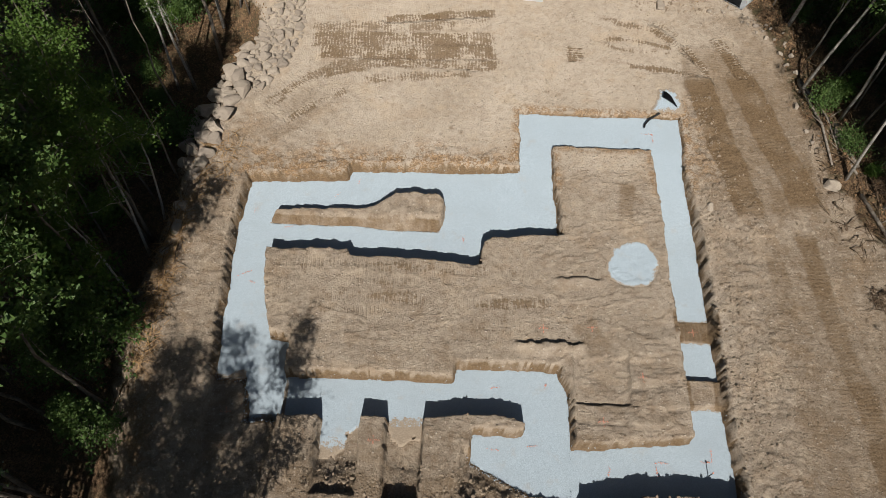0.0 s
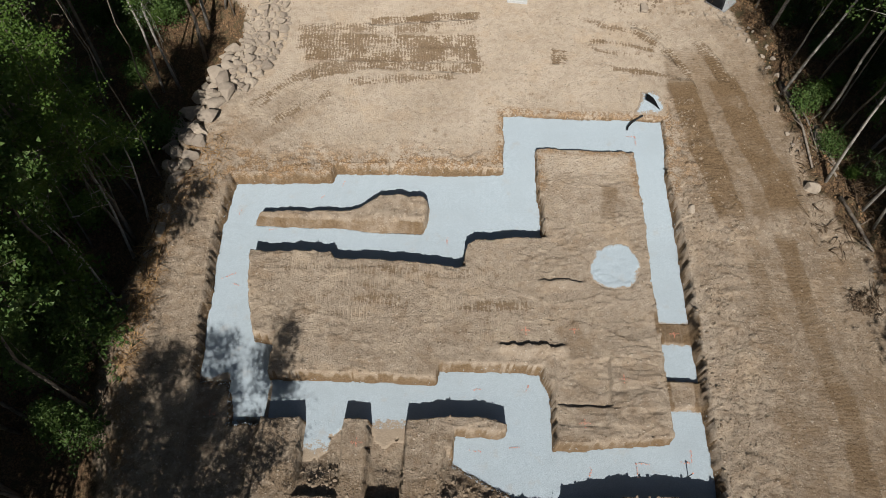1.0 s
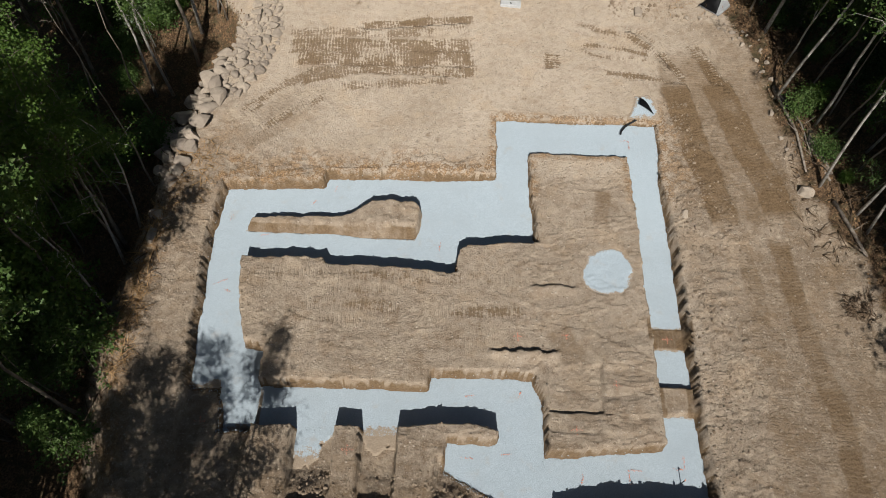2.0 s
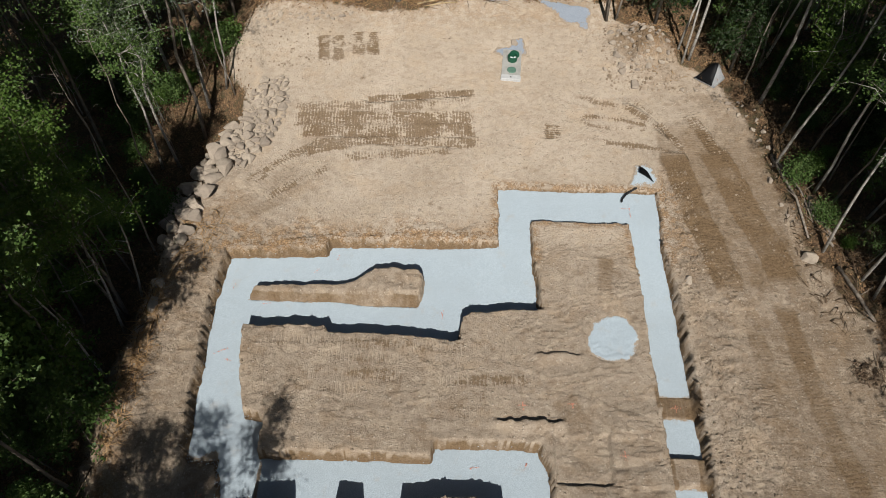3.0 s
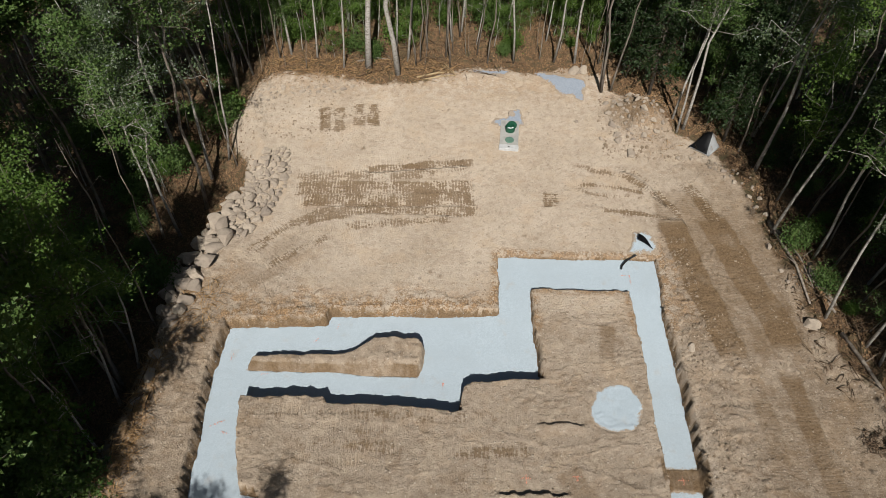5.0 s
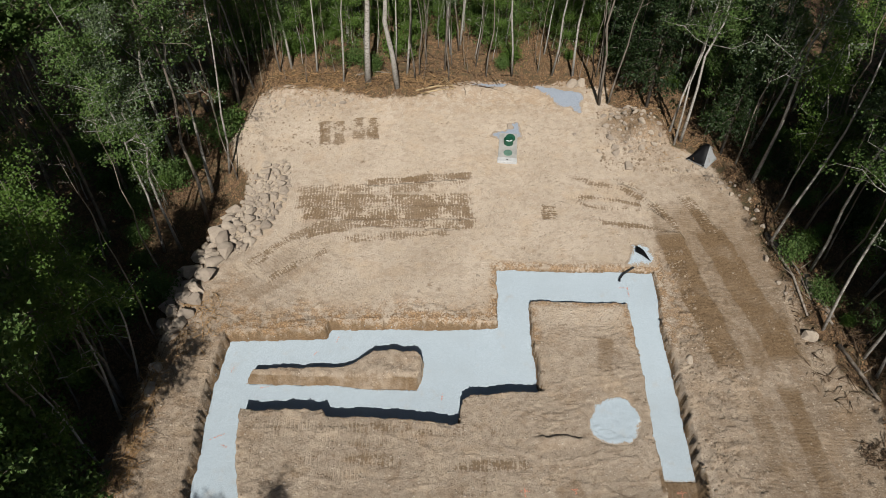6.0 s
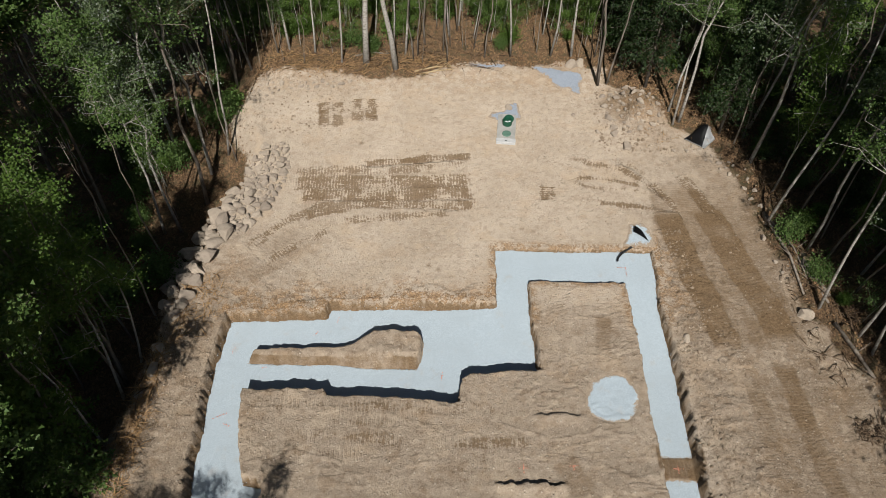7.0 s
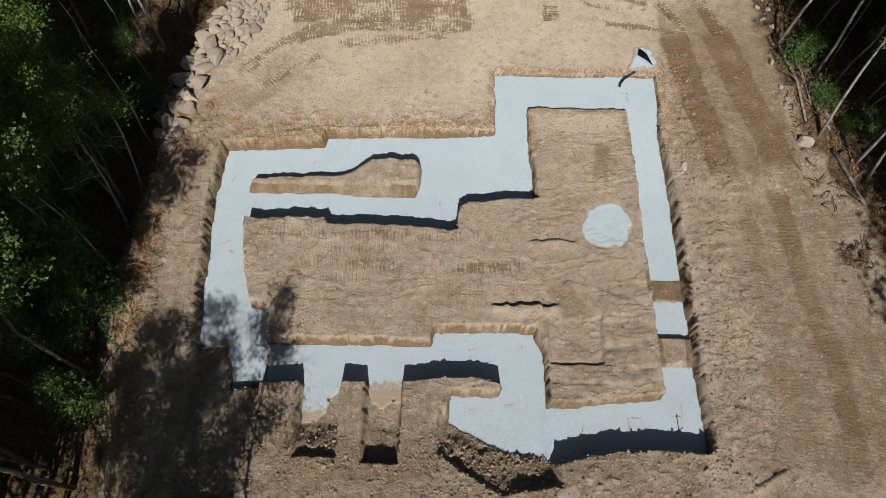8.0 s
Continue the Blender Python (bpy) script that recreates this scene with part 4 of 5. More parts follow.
# trees that stand along the edge of the clearing: kind, x, y, size
EDGE = [
    (kinds[2], -12.7, 21.9, 0.9), (kinds[2], -12.2, 25.9, 1.05), (kinds[0], -13.5, 21.8, 0.95), (kinds[2], -14.6, 28.0, 1.1), (kinds[0], -12.8, 30.2, 0.9), (kinds[5], -11.5, 26.9, 0.95), 
    (kinds[5], 14.0, 21.3, 1.0), (kinds[0], 14.9, 16.7, 0.95), (kinds[5], 15.5, 20.0, 1.0), (kinds[5], 10.95, 28.7, 0.95), (kinds[0], 11.1, 27.95, 0.9), (kinds[2], 11.45, 28.2, 0.95),
    (kinds[2], 14.3, 25.3, 1.05), (kinds[5], 16.3, 14.6, 0.9), (kinds[0], 16.9, 14.2, 0.85), (kinds[2], 15.9, 15.3, 0.8),
    (kinds[6], -4.8, 32.9, 1.0), (kinds[6], -3.1, 32.3, 0.9), (kinds[5], 3.2, 33.9, 0.95), (kinds[5], 5.4, 34.0, 0.95), (kinds[0], -0.6, 35.2, 1.0), (kinds[4], 8.0, 31.5, 1.0), (kinds[2], 6.6, 34.0, 0.9),
]
spots = []
for proto, x, y, size in EDGE:
    plant(proto, x, y, rnd.uniform(0, 360), size)
    spots.append((x, y))
for x, y, s in ((10.2, 31.0, 1.0), (13.4, 27.6, 0.85), (9.2, 33.2, 0.9), (17.5, 24.0, 1.0)):
    plant(spruces[0], x, y, rnd.uniform(0, 360), s)
    spots.append((x, y))
plant(kinds[4], -12.7, 13.6, 40, 0.95, (-2, -2))
for x, y, size in ((-12.3, 12.6, 1.1), (-12.1, 14.2, 0.95), (-12.2, 10.6, 1.0)):
    plant(saplings[3], x, y, rnd.uniform(0, 360), size)
for k, x, y, size in ((0, -13.1, 9.9, 0.95), (1, -12.3, 8.6, 0.9), (0, -14.4, 10.8, 1.0), (1, -14.0, 8.2, 1.0), (1, -12.2, 5.6, 0.7)):
    plant(hemlocks[k], x, y, rnd.uniform(0, 360), size)
    spots.append((x, y))
# trees on the west bank, whose shade falls on the boulders
for k, x, y, size in ((0, -13.2, 7.4, 0.9), (2, -13.4, 14.6, 1.1), (2, -13.0, 15.6, 1.2)):
    plant(saplings[k], x, y, rnd.uniform(0, 360), size)
    spots.append((x, y))
for k, x, y, size in ((1, -14.9, 6.0, 0.95), (1, -13.4, 3.6, 0.9), (1, -15.8, 9.4, 1.0), (3, -16.0, 13.0, 1.0), (1, -12.6, 0.8, 0.95), (3, -17.0, 17.0, 0.9), (1, -17.2, 6.4, 1.0), (1, -16.4, 3.6, 1.0), (1, -18.4, 11.0, 1.0), (3, -18.8, 14.6, 1.0), (1, -15.0, 1.6, 1.0), (1, -16.4, 19.6, 0.8)):
    plant(kinds[k], x, y, rnd.uniform(0, 360), size)
    spots.append((x, y))
# trees south-west of the lot, whose shade falls on its corner
for x, y, size in ((-5.6, -1.2, 0.68), (-7.6, -2.6, 0.7), (-9.3, -2.0, 0.7), (-8.4, -4.6, 0.74), (-10.6, -3.6, 0.72), (-6.6, -5.2, 0.66), (-10.2, -0.9, 0.6), (-8.2, -0.9, 0.5), (-9.0, -8.6, 0.85), (-12.8, -5.0, 1.0), (-8.6, -12.5, 1.0), (-12.6, -1.5, 0.65), (-13.2, 3.2, 0.5)):
    plant(shading if x > -10.7 else deep[rnd.randrange(2)], x, y, rnd.uniform(0, 360), size)
    spots.append((x, y))


def wood_depth(x, y):
    return float(forest(np.array([x]), np.array([y]))[0])


def scatter(protos, count, gap, deep, sizes, box):
    made, tries = 0, 0
    while made < count and tries < count * 60:
        tries += 1
        x, y = rnd.uniform(box[0], box[1]), rnd.uniform(box[2], box[3])
        if not deep[0] < wood_depth(x, y) < deep[1] or any((x - a) ** 2 + (y - b) ** 2 < gap * gap for a, b in spots):
            continue
        plant(protos[rnd.randrange(len(protos))], x, y, rnd.uniform(0, 360), rnd.uniform(*sizes), (rnd.uniform(-3, 3), rnd.uniform(-3, 3)))
        spots.append((x, y))
        made += 1


# high crowns out of view, added to shade the west floor and boulders
for x, y, size in ((-12.4, 3.0, 1.0), (-12.1, 6.6, 0.75), (-12.5, 10.3, 0.72), (-13.3, 0.4, 1.0), (-14.2, 3.8, 1.0), (-14.6, 6.4, 0.8), (-16.6, 16.6, 1.0), (-16.4, 2.4, 1.05)):
    plant(shade_canopy, x, y, rnd.uniform(0, 360), size)
    spots.append((x, y))
scatter([shade_canopy], 18, 2.0, (1.5, 18), (0.85, 1.1), (-26, -14.6, -4, 26))
scatter([shade_canopy], 8, 2.0, (3.0, 14), (0.85, 1.1), (18, 28, 2, 24))
scatter(bushes, 26, 0.9, (0.2, 9), (0.7, 1.4), (-20, -11.6, 14, 31))
scatter(saplings[:2], 12, 0.9, (0.8, 9), (0.6, 1.1), (-20, -12.4, 20, 33))
scatter([saplings[0], saplings[1], saplings[3]], 26, 0.7, (1.6, 5.5), (0.45, 0.85), (-12, 10, 33.8, 38))
scatter(saplings[:2], 40, 0.8, (2.0, 11), (0.7, 1.2), (-13, 13, 35, 44))
# coarse-leaved trees out of view, added to keep the western wood dark
scatter(deep, 22, 1.2, (0.8, 18), (0.85, 1.1), (-26, -13.8, -8, 3.5))
scatter([kinds[1], kinds[3]], 4, 1.4, (0.8, 18), (0.85, 1.05), (-22, -15.5, 3.5, 13))
scatter(kinds[:6], 12, 1.9, (0.8, 15), (0.85, 1.1), (-24, -15, 12, 21))
scatter(kinds[:6], 20, 1.7, (0.6, 13), (0.85, 1.1), (-24, -11, 22, 38))
# unseen trees added so the eastern wood floor lies in shade
scatter(deep, 26, 1.4, (0.8, 15), (0.85, 1.1), (18, 27, -8, 15))
scatter(kinds[:6], 19, 1.7, (1.2, 13), (0.85, 1.1), (15, 28, 15, 38))
scatter(poles, 16, 0.8, (0.8, 6), (0.9, 1.2), (13, 22, 14, 32))
scatter([kinds[0], kinds[5], kinds[2]], 20, 1.2, (1.2, 11), (0.6, 0.95), (-12, 12, 33, 44))
scatter(poles, 44, 0.6, (0.5, 8), (0.75, 1.15), (-13, 13, 32.8, 41))
scatter(saplings[2:3], 34, 0.5, (0.4, 5), (0.35, 0.9), (-12, 12, 32.5, 38))
scatter(saplings, 70, 0.7, (1.0, 11), (0.7, 1.3), (-14, 14, 34.5, 44))
scatter(saplings[2:3], 13, 0.8, (0.3, 6), (0.6, 1.2), (-17, -10, 8, 32))
scatter(saplings, 30, 0.9, (0.5, 8), (0.6, 1.2), (12, 22, 12, 34))
scatter(deep, 26, 1.0, (3.5, 16), (0.6, 0.9), (-14, 14, 36.5, 48))
scatter(deep, 20, 1.3, (4, 20), (0.85, 1.1), (-32, -17, 14, 42))
# more unseen trees, added to throw shade on the east edge
scatter([kinds[1]], 8, 1.2, (0.4, 18), (0.9, 1.05), (18.0, 20.5, 4, 14))
scatter(bushes, 40, 0.7, (3.5, 9), (0.8, 1.6), (-13, 13, 35.5, 42))
scatter(spruces, 8, 1.0, (3.0, 10), (0.5, 0.9), (-12, 12, 35.5, 43))
scatter(spruces, 14, 1.3, (0.8, 10), (0.6, 1.0), (9, 24, 22, 42))
scatter(bushes, 26, 0.8, (1.6, 9), (0.5, 1.1), (-14, 14, 33, 42))
scatter(bushes, 40, 0.8, (0.6, 8), (0.5, 1.0), (13, 22, 6, 32))
for proto in poles + hemlocks + [shading, shade_canopy] + kinds + deep + saplings + spruces + bushes:
    for ob in (*proto.children_recursive, proto):
        bpy.data.objects.remove(ob)


# ---- boulders and stones ----
def rock_mesh(name, seed, material, squash=0.7):
    rng = random.Random(seed)
    bm = bmesh.new()
    bmesh.ops.create_icosphere(bm, subdivisions=3, radius=0.5)
    cuts = [(Vector((rng.gauss(0, 1), rng.gauss(0, 1), rng.gauss(0, 1))).normalized(), rng.uniform(0.25, 0.40)) for _ in range(13)]
    off = Vector((seed * 3.1, seed * 1.7, 0))
    for v in bm.verts:
        for normal, d in cuts:
            over = v.co.dot(normal) - d
            if over > 0:
                v.co -= normal * over
        v.co *= 1 + 0.06 * noise.noise(v.co * 3 + off) + 0.03 * noise.noise(v.co * 9 + off)
        v.co.x *= 1.15
        v.co.z *= squash
    me = bpy.data.meshes.new(name)
    bm.to_mesh(me)
    bm.free()
    me.materials.append(material)
    me.shade_smooth()
    me.set_sharp_from_angle(angle=radians(24))
    return me


ROCKS = [rock_mesh("boulder", k, ROCK, 0.62 + 0.04 * k) for k in range(7)]


def heap(rng, outline, sizes, count, tight):
    """Places for stones in an outline: x, y and size, none overlapping much."""
    made, tries = [], 0
    bx, by = [p[0] for p in outline], [p[1] for p in outline]
    while len(made) < count and tries < 9000:
        tries += 1
        x, y = rng.uniform(min(bx), max(bx)), rng.uniform(min(by), max(by))
        s = rng.uniform(*sizes) * (1.0 if tries < 4000 else 0.72)
        if inside(np.array(x), np.array(y), outline) < 0 or any((x - a) ** 2 + (y - b) ** 2 < (tight * (s + c) / 2) ** 2 for a, b, c in made):
            continue
        made.append((x, y, s))
    return made


slope_of_stone = thing("riprap_bank", -9.6, 21.0, ground_at(-9.6, 21.0), "bank of heaped tan and grey field boulders at the wood's edge", "stone bank")
rng4 = random.Random(5)
BIG = [(-9.7, 20.2), (-10.0, 18.9), (-10.5, 16.6), (-11.0, 15.7), (-11.7, 16.2), (-12.2, 19.2), (-11.3, 22.4), (-10.4, 24.0), (-9.9, 21.6)]
SMALL = [(-8.0, 26.1), (-7.7, 24.2), (-7.95, 22.6), (-8.9, 20.4), (-9.7, 20.3), (-9.9, 22.0), (-10.3, 23.8), (-9.3, 26.0)]
inverse = slope_of_stone.matrix_world.inverted()
for outline, sizes, count, tight in ((BIG, (0.7, 1.2), 64, 0.70), (SMALL, (0.2, 0.62), 230, 0.78)):
    for x, y, s in heap(rng4, outline, sizes, count, tight):
        ob = new("boulder", ROCKS[rng4.randrange(7)])
        ob.parent = slope_of_stone
        m = pose(x, y, ground_at(x, y) + rng4.uniform(0.12, 0.32) * s, rng4.uniform(-25, 25), rng4.uniform(-25, 25), rng4.uniform(0, 360))
        ob.matrix_basis = inverse @ m @ Matrix.Diagonal((s, s * rng4.uniform(0.75, 1), s * rng4.uniform(0.8, 1.1), 1))


def stone(x, y, s, label="tan field stone lying on the soil", group="loose stones", name="field_stone", turn=None):
    ob = new(name, ROCKS[rng4.randrange(7)])
    ob.matrix_world = pose(x, y, ground_at(x, y) + 0.06 * s, rng4.uniform(-15, 15), rng4.uniform(-15, 15), rng4.uniform(0, 360) if turn is None else turn) @ Matrix.Diagonal((s, s * 0.85, s, 1))
    return tagged(ob, label, "stone", group)


for x, y, s in ((-4.0, 26.1, 0.18), (8.62, 26.4, 0.62), (8.14, 27.3, 0.5), (7.3, 27.5, 0.34), (6.2, 28.8, 0.3), (8.1, 25.5, 0.2), (1.2, 19.2, 0.26), (-1.3, 18.3, 0.16), (9.35, 15.2, 0.42), (5.65, 3.3, 0.3), (10.9, 26.2, 0.3), (13.2, 24.6, 0.3), (13.7, 20.5, 0.42), (13.9, 19.2, 0.25), (14.0, 18.6, 0.22)):
    stone(x, y, s)
for x, y, s in heap(rng4, [(8.0, 27.5), (9.4, 27.2), (10.6, 28.0), (10.3, 29.6), (8.9, 31.0), (7.7, 30.2), (7.9, 28.8)], (0.16, 0.55), 48, 1.15):
    stone(x, y, s, "rough field stone in a low soil mound", "stones of the mound")
for x, y, s in heap(rng4, [(-10.8, 30.9), (-9.0, 31.3), (-5.5, 31.4), (-5.5, 31.0), (-9.0, 30.3), (-10.4, 29.4)], (0.15, 0.45), 34, 1.3):
    stone(x, y, s, "tan field stone along the cleared edge", "stones of the north edge")
for x, y, s in heap(rng4, [(11.5, 26.2), (13.4, 24.4), (13.8, 22.0), (14.2, 22.4), (13.8, 25.0), (12.0, 26.8)], (0.14, 0.34), 18, 1.5):
    stone(x, y, s, "tan field stone along the cleared edge", "stones of the east edge")
for x, y, s in ((-11.1, 13.4, 0.75), (-11.2, 14.4, 0.65), (-11.3, 12.4, 0.5)):
    stone(x, y, s, "dark shaded boulder at the foot of the bank", "stones of the west edge")
stone(14.35, 16.5, 0.9, "large tan boulder beside the fallen logs", "", "boulder", 200)
stone(6.5, 33.0, 0.9, "grey boulder at the wood's edge", "", "boulder", 20)
stone(7.0, 33.2, 0.7, "grey boulder at the wood's edge", "", "boulder", 60)

# ---- clods and pebbles ----
PHI = (1 + 5**0.5) / 2
ICO = np.array([(-1, PHI, 0), (1, PHI, 0), (-1, -PHI, 0), (1, -PHI, 0), (0, -1, PHI), (0, 1, PHI), (0, -1, -PHI), (0, 1, -PHI), (PHI, 0, -1), (PHI, 0, 1), (-PHI, 0, -1), (-PHI, 0, 1)]) / 1.9
hull = bmesh.new()
for co in ICO:
    hull.verts.new(co)
bmesh.ops.convex_hull(hull, input=hull.verts)
hull.verts.index_update()
ICO = np.array([v.co[:] for v in hull.verts])
ICO_FACES = np.array([[v.index for v in f.verts] for f in hull.faces])
hull.free()


def clods(name, zones, material, label, seed):
    """Many small lumps, sown over rectangles of the plan: x0, x1, y0, y1, count, least and greatest size."""
    g = np.random.default_rng(seed)
    rows = [np.stack([g.uniform(a, b, n), g.uniform(c, d, n), lo * (hi / lo) ** (g.uniform(0, 1, n) ** 3.0)], -1) for a, b, c, d, n, lo, hi in zones]
    rim = np.stack([g.uniform(-9.5, 9.5, 40000), g.uniform(3.5, 20.8, 40000), 0.02 * 6 ** (g.uniform(0, 1, 40000) ** 2.5)], -1)
    near = trench(rim[:, 0], rim[:, 1])
    r = np.concatenate(rows + [rim[(near > -0.22) & (near < 0.02)][:1600]])
    z = height(r[:, 0], r[:, 1])
    keep_up = z > -deep_at(r[:, 0], r[:, 1]) + 0.12
    r, z = r[keep_up], z[keep_up]
    shape = ICO[None] * g.uniform(0.55, 1.25, (len(r), len(ICO), 1)) * g.uniform(0.55, 1.25, (len(r), 1, 3)) * r[:, 2, None, None] / 2
    co = shape + np.stack([r[:, 0], r[:, 1], z + r[:, 2] * 0.08], -1)[:, None]
    faces = ICO_FACES[None] + (np.arange(len(r)) * len(ICO))[:, None, None]
    ob = mesh_object(name, co.reshape(-1, 3).tolist(), faces.reshape(-1, 3).tolist(), material, smooth=False)
    return tagged(ob, label, "soil", kind="stuff")


clods("soil_clods", (
    (8.95, 10.2, 3, 21, 2200, 0.03, 0.15), (9.5, 11.6, 3, 17, 1300, 0.025, 0.11), (11, 16, 5, 14, 700, 0.02, 0.10), (-9, 9.5, 1.0, 4.3, 4200, 0.03, 0.15), (-5.2, 0.6, 3.4, 5.0, 1100, 0.03, 0.16), (-0.2, 3.8, 2.7, 4.6, 1100, 0.03, 0.17),
    (-11, -9, 7, 16, 900, 0.02, 0.11), (-7.6, 7.5, 8, 13.5, 900, 0.02, 0.09), (3.3, 7.5, 6, 18, 900, 0.02, 0.09), (-9, 9, 16.4, 18.2, 900, 0.02, 0.10), (-7.5, -1, 14.1, 15.5, 300, 0.02, 0.08),
    (7.3, 11, 26, 31, 1100, 0.03, 0.2), (-11, -5, 27, 31.8, 900, 0.03, 0.16), (12, 15, 14, 27, 800, 0.025, 0.13), (-9, 13, 18, 32, 2600, 0.02, 0.08)), CLOD, "brown clods and pebbles strewn over the dug soil", 3)

g6 = np.random.default_rng(15)
px, py = g6.uniform(-9.3, 9.3, 60000), g6.uniform(3.8, 20.6, 60000)
ps = trench(px, py)
near = (ps > -0.12) & (ps < 0.10) & (height(px, py) < -0.5 * deep_at(px, py)) & ((px < 7.2) | (py > 10.8) | (py < 7.2))
px, py = px[near][:2600], py[near][:2600]
size = g6.uniform(0.02, 0.05, (len(px), 1, 1))
co = ICO[None] * g6.uniform(0.6, 1.2, (len(px), len(ICO), 1)) * size / 2 + np.stack([px, py, np.maximum(height(px, py), 0.1 - deep_at(px, py)) + 0.008], -1)[:, None]
tagged(mesh_object("gravel_fringe", co.reshape(-1, 3).tolist(), (ICO_FACES[None] + (np.arange(len(px)) * len(ICO))[:, None, None]).reshape(-1, 3).tolist(), PEBBLE, smooth=False), "loose pale stones along the edge of the gravel", "gravel", kind="stuff")

# ---- woodland floor ----
def litter_sheet(name, zones, size, material, label, seed):
    g = np.random.default_rng(seed)
    r = np.concatenate([np.stack([g.uniform(a, b, n), g.uniform(c, d, n)], -1) for a, b, c, d, n in zones])
    r = r[forest(r[:, 0], r[:, 1]) > g.normal(0.0, 0.25, len(r))]
    z = height(r[:, 0], r[:, 1])
    v, f = leaves(np.stack([r[:, 0], r[:, 1], z + 0.05], -1), 0.02, 1, size, g, 0.3, 1.7)
    return tagged(mesh_object(name, v.tolist(), f.tolist(), material, smooth=False), label, "leaf litter", kind="stuff")


litter_sheet("leaf_litter", ((-16, -9.5, 5, 32, 9000), (-11, 11, 31, 42, 26000), (9, 19, 8, 33, 20000)), 0.062, FALLEN, "dry brown fallen leaves on the woodland floor", 7)


def brushwood(name, zones, material, label, seed, thick=0.018):
    g = np.random.default_rng(seed)
    v, f = [], []
    for a, b, c, d, n, lo, hi in zones:
        for _ in range(n):
            x, y, l, t = g.uniform(a, b), g.uniform(c, d), g.uniform(lo, hi), g.uniform(0, 6.28)
            z = ground_at(x, y)
            tip = (x + math.cos(t) * l, y + math.sin(t) * l, z + g.uniform(0.05, 0.35) * l)
            mid = ((x + tip[0]) / 2 + g.normal(0, 0.06 * l), (y + tip[1]) / 2 + g.normal(0, 0.06 * l), (z + tip[2]) / 2 + 0.08)
            r = thick * g.uniform(0.5, 1.4)
            tube(v, f, [(x, y, z + 0.02), mid, tip], [r, r * 0.7, r * 0.3], 4)
    return tagged(mesh_object(name, v, f, material), label, "brushwood", kind="stuff")


brushwood("brushwood", ((14.9, 16.8, 13.5, 23, 190, 0.3, 1.2), (14.3, 16, 22, 28, 60, 0.3, 1.2), (-8, 3, 32.3, 36, 150, 0.5, 2.2), (-13, -10.8, 7, 18, 70, 0.4, 1.6), (14.7, 15.8, 10.9, 12.0, 90, 0.2, 0.6), (13.9, 14.9, 13, 21, 70, 0.2, 0.7)), TWIG, "dry fallen twigs and branches on the woodland floor", 9)
brushwood("root_fringe", ((-11.5, -10.7, 7.5, 14.8, 420, 0.25, 0.8), (-10.9, -9.3, 14.8, 18, 150, 0.2, 0.6), (-10.5, 0, 31.9, 33.8, 520, 0.3, 1.0), (9.0, 14.0, 26.5, 31.5, 120, 0.2, 0.6)), STRAW, "torn orange-brown roots and dry grass along the bank", 10, 0.012)


# ---- fallen logs ----
def log(points, radius, material, label, name="fallen_log"):
    a = points[0]
    ob = thing(name, a[0], a[1], ground_at(a[0], a[1]), label, "log", "fallen logs")
    z0 = ob.matrix_world.translation.z
    v, f = [], []
    n = len(points)
    path = [(p[0] - a[0], p[1] - a[1], ground_at(p[0], p[1]) - z0 + radius * 0.9 + (p[2] if len(p) > 2 else 0)) for p in points]
    tube(v, f, path, [radius * (1 - 0.45 * i / (n - 1)) for i in range(n)], 9)
    mesh_object("stem", v, f, material, ob)
    d = (Vector(path[0]) - Vector(path[1])).normalized()
    v, f = [], []
    tube(v, f, [Vector(path[0]) - d * 0.02, Vector(path[0]) + d * 0.012], [radius * 0.93, radius * 0.9], 9)
    mesh_object("cut_end", v, f, SAWN, ob, "pale sawn end")
    for k in range(2):
        q = Vector(path[1 + k % (n - 1)])
        v, f = [], []
        tube(v, f, [q, q + Vector((0.25 * (-1) ** k, 0.1, 0.18)), q + Vector((0.5 * (-1) ** k, 0.25, 0.3))], [radius * 0.3, radius * 0.2, 0.01], 5)
        mesh_object("branch_stub", v, f, material, ob)
    return ob


GREYLOG = "long grey fallen tree trunk at the edge of the track"
log([(14.0, 21.7), (14.15, 20.6), (14.35, 19.2), (14.5, 17.4)], 0.075, DEADWOOD, GREYLOG)
log([(14.05, 21.9), (14.5, 20.3), (14.9, 18.6), (15.2, 16.8)], 0.085, DEADWOOD, GREYLOG)
log([(14.3, 21.0), (14.6, 19.5), (14.75, 18.0)], 0.06, DEADWOOD, GREYLOG)
log([(15.0, 19.5), (15.25, 18.2), (15.35, 17.2)], 0.14, DEADWOOD, "short weathered log among brushwood")
log([(15.2, 15.9), (15.6, 14.6), (15.9, 13.5)], 0.09, DEADWOOD, "thin weathered log among brushwood")
log([(-2.1, 32.1), (-1.0, 32.45), (-0.1, 32.6)], 0.055, SAWN, "peeled pale pole lying on the soil")
log([(-1.8, 31.9), (-0.9, 32.15), (0.0, 32.3)], 0.05, SAWN, "peeled pale pole lying on the soil")
log([(-5.5, 33.5), (-4.6, 33.9), (-3.6, 33.8)], 0.06, DEADWOOD, "thin fallen branch on leaf litter")


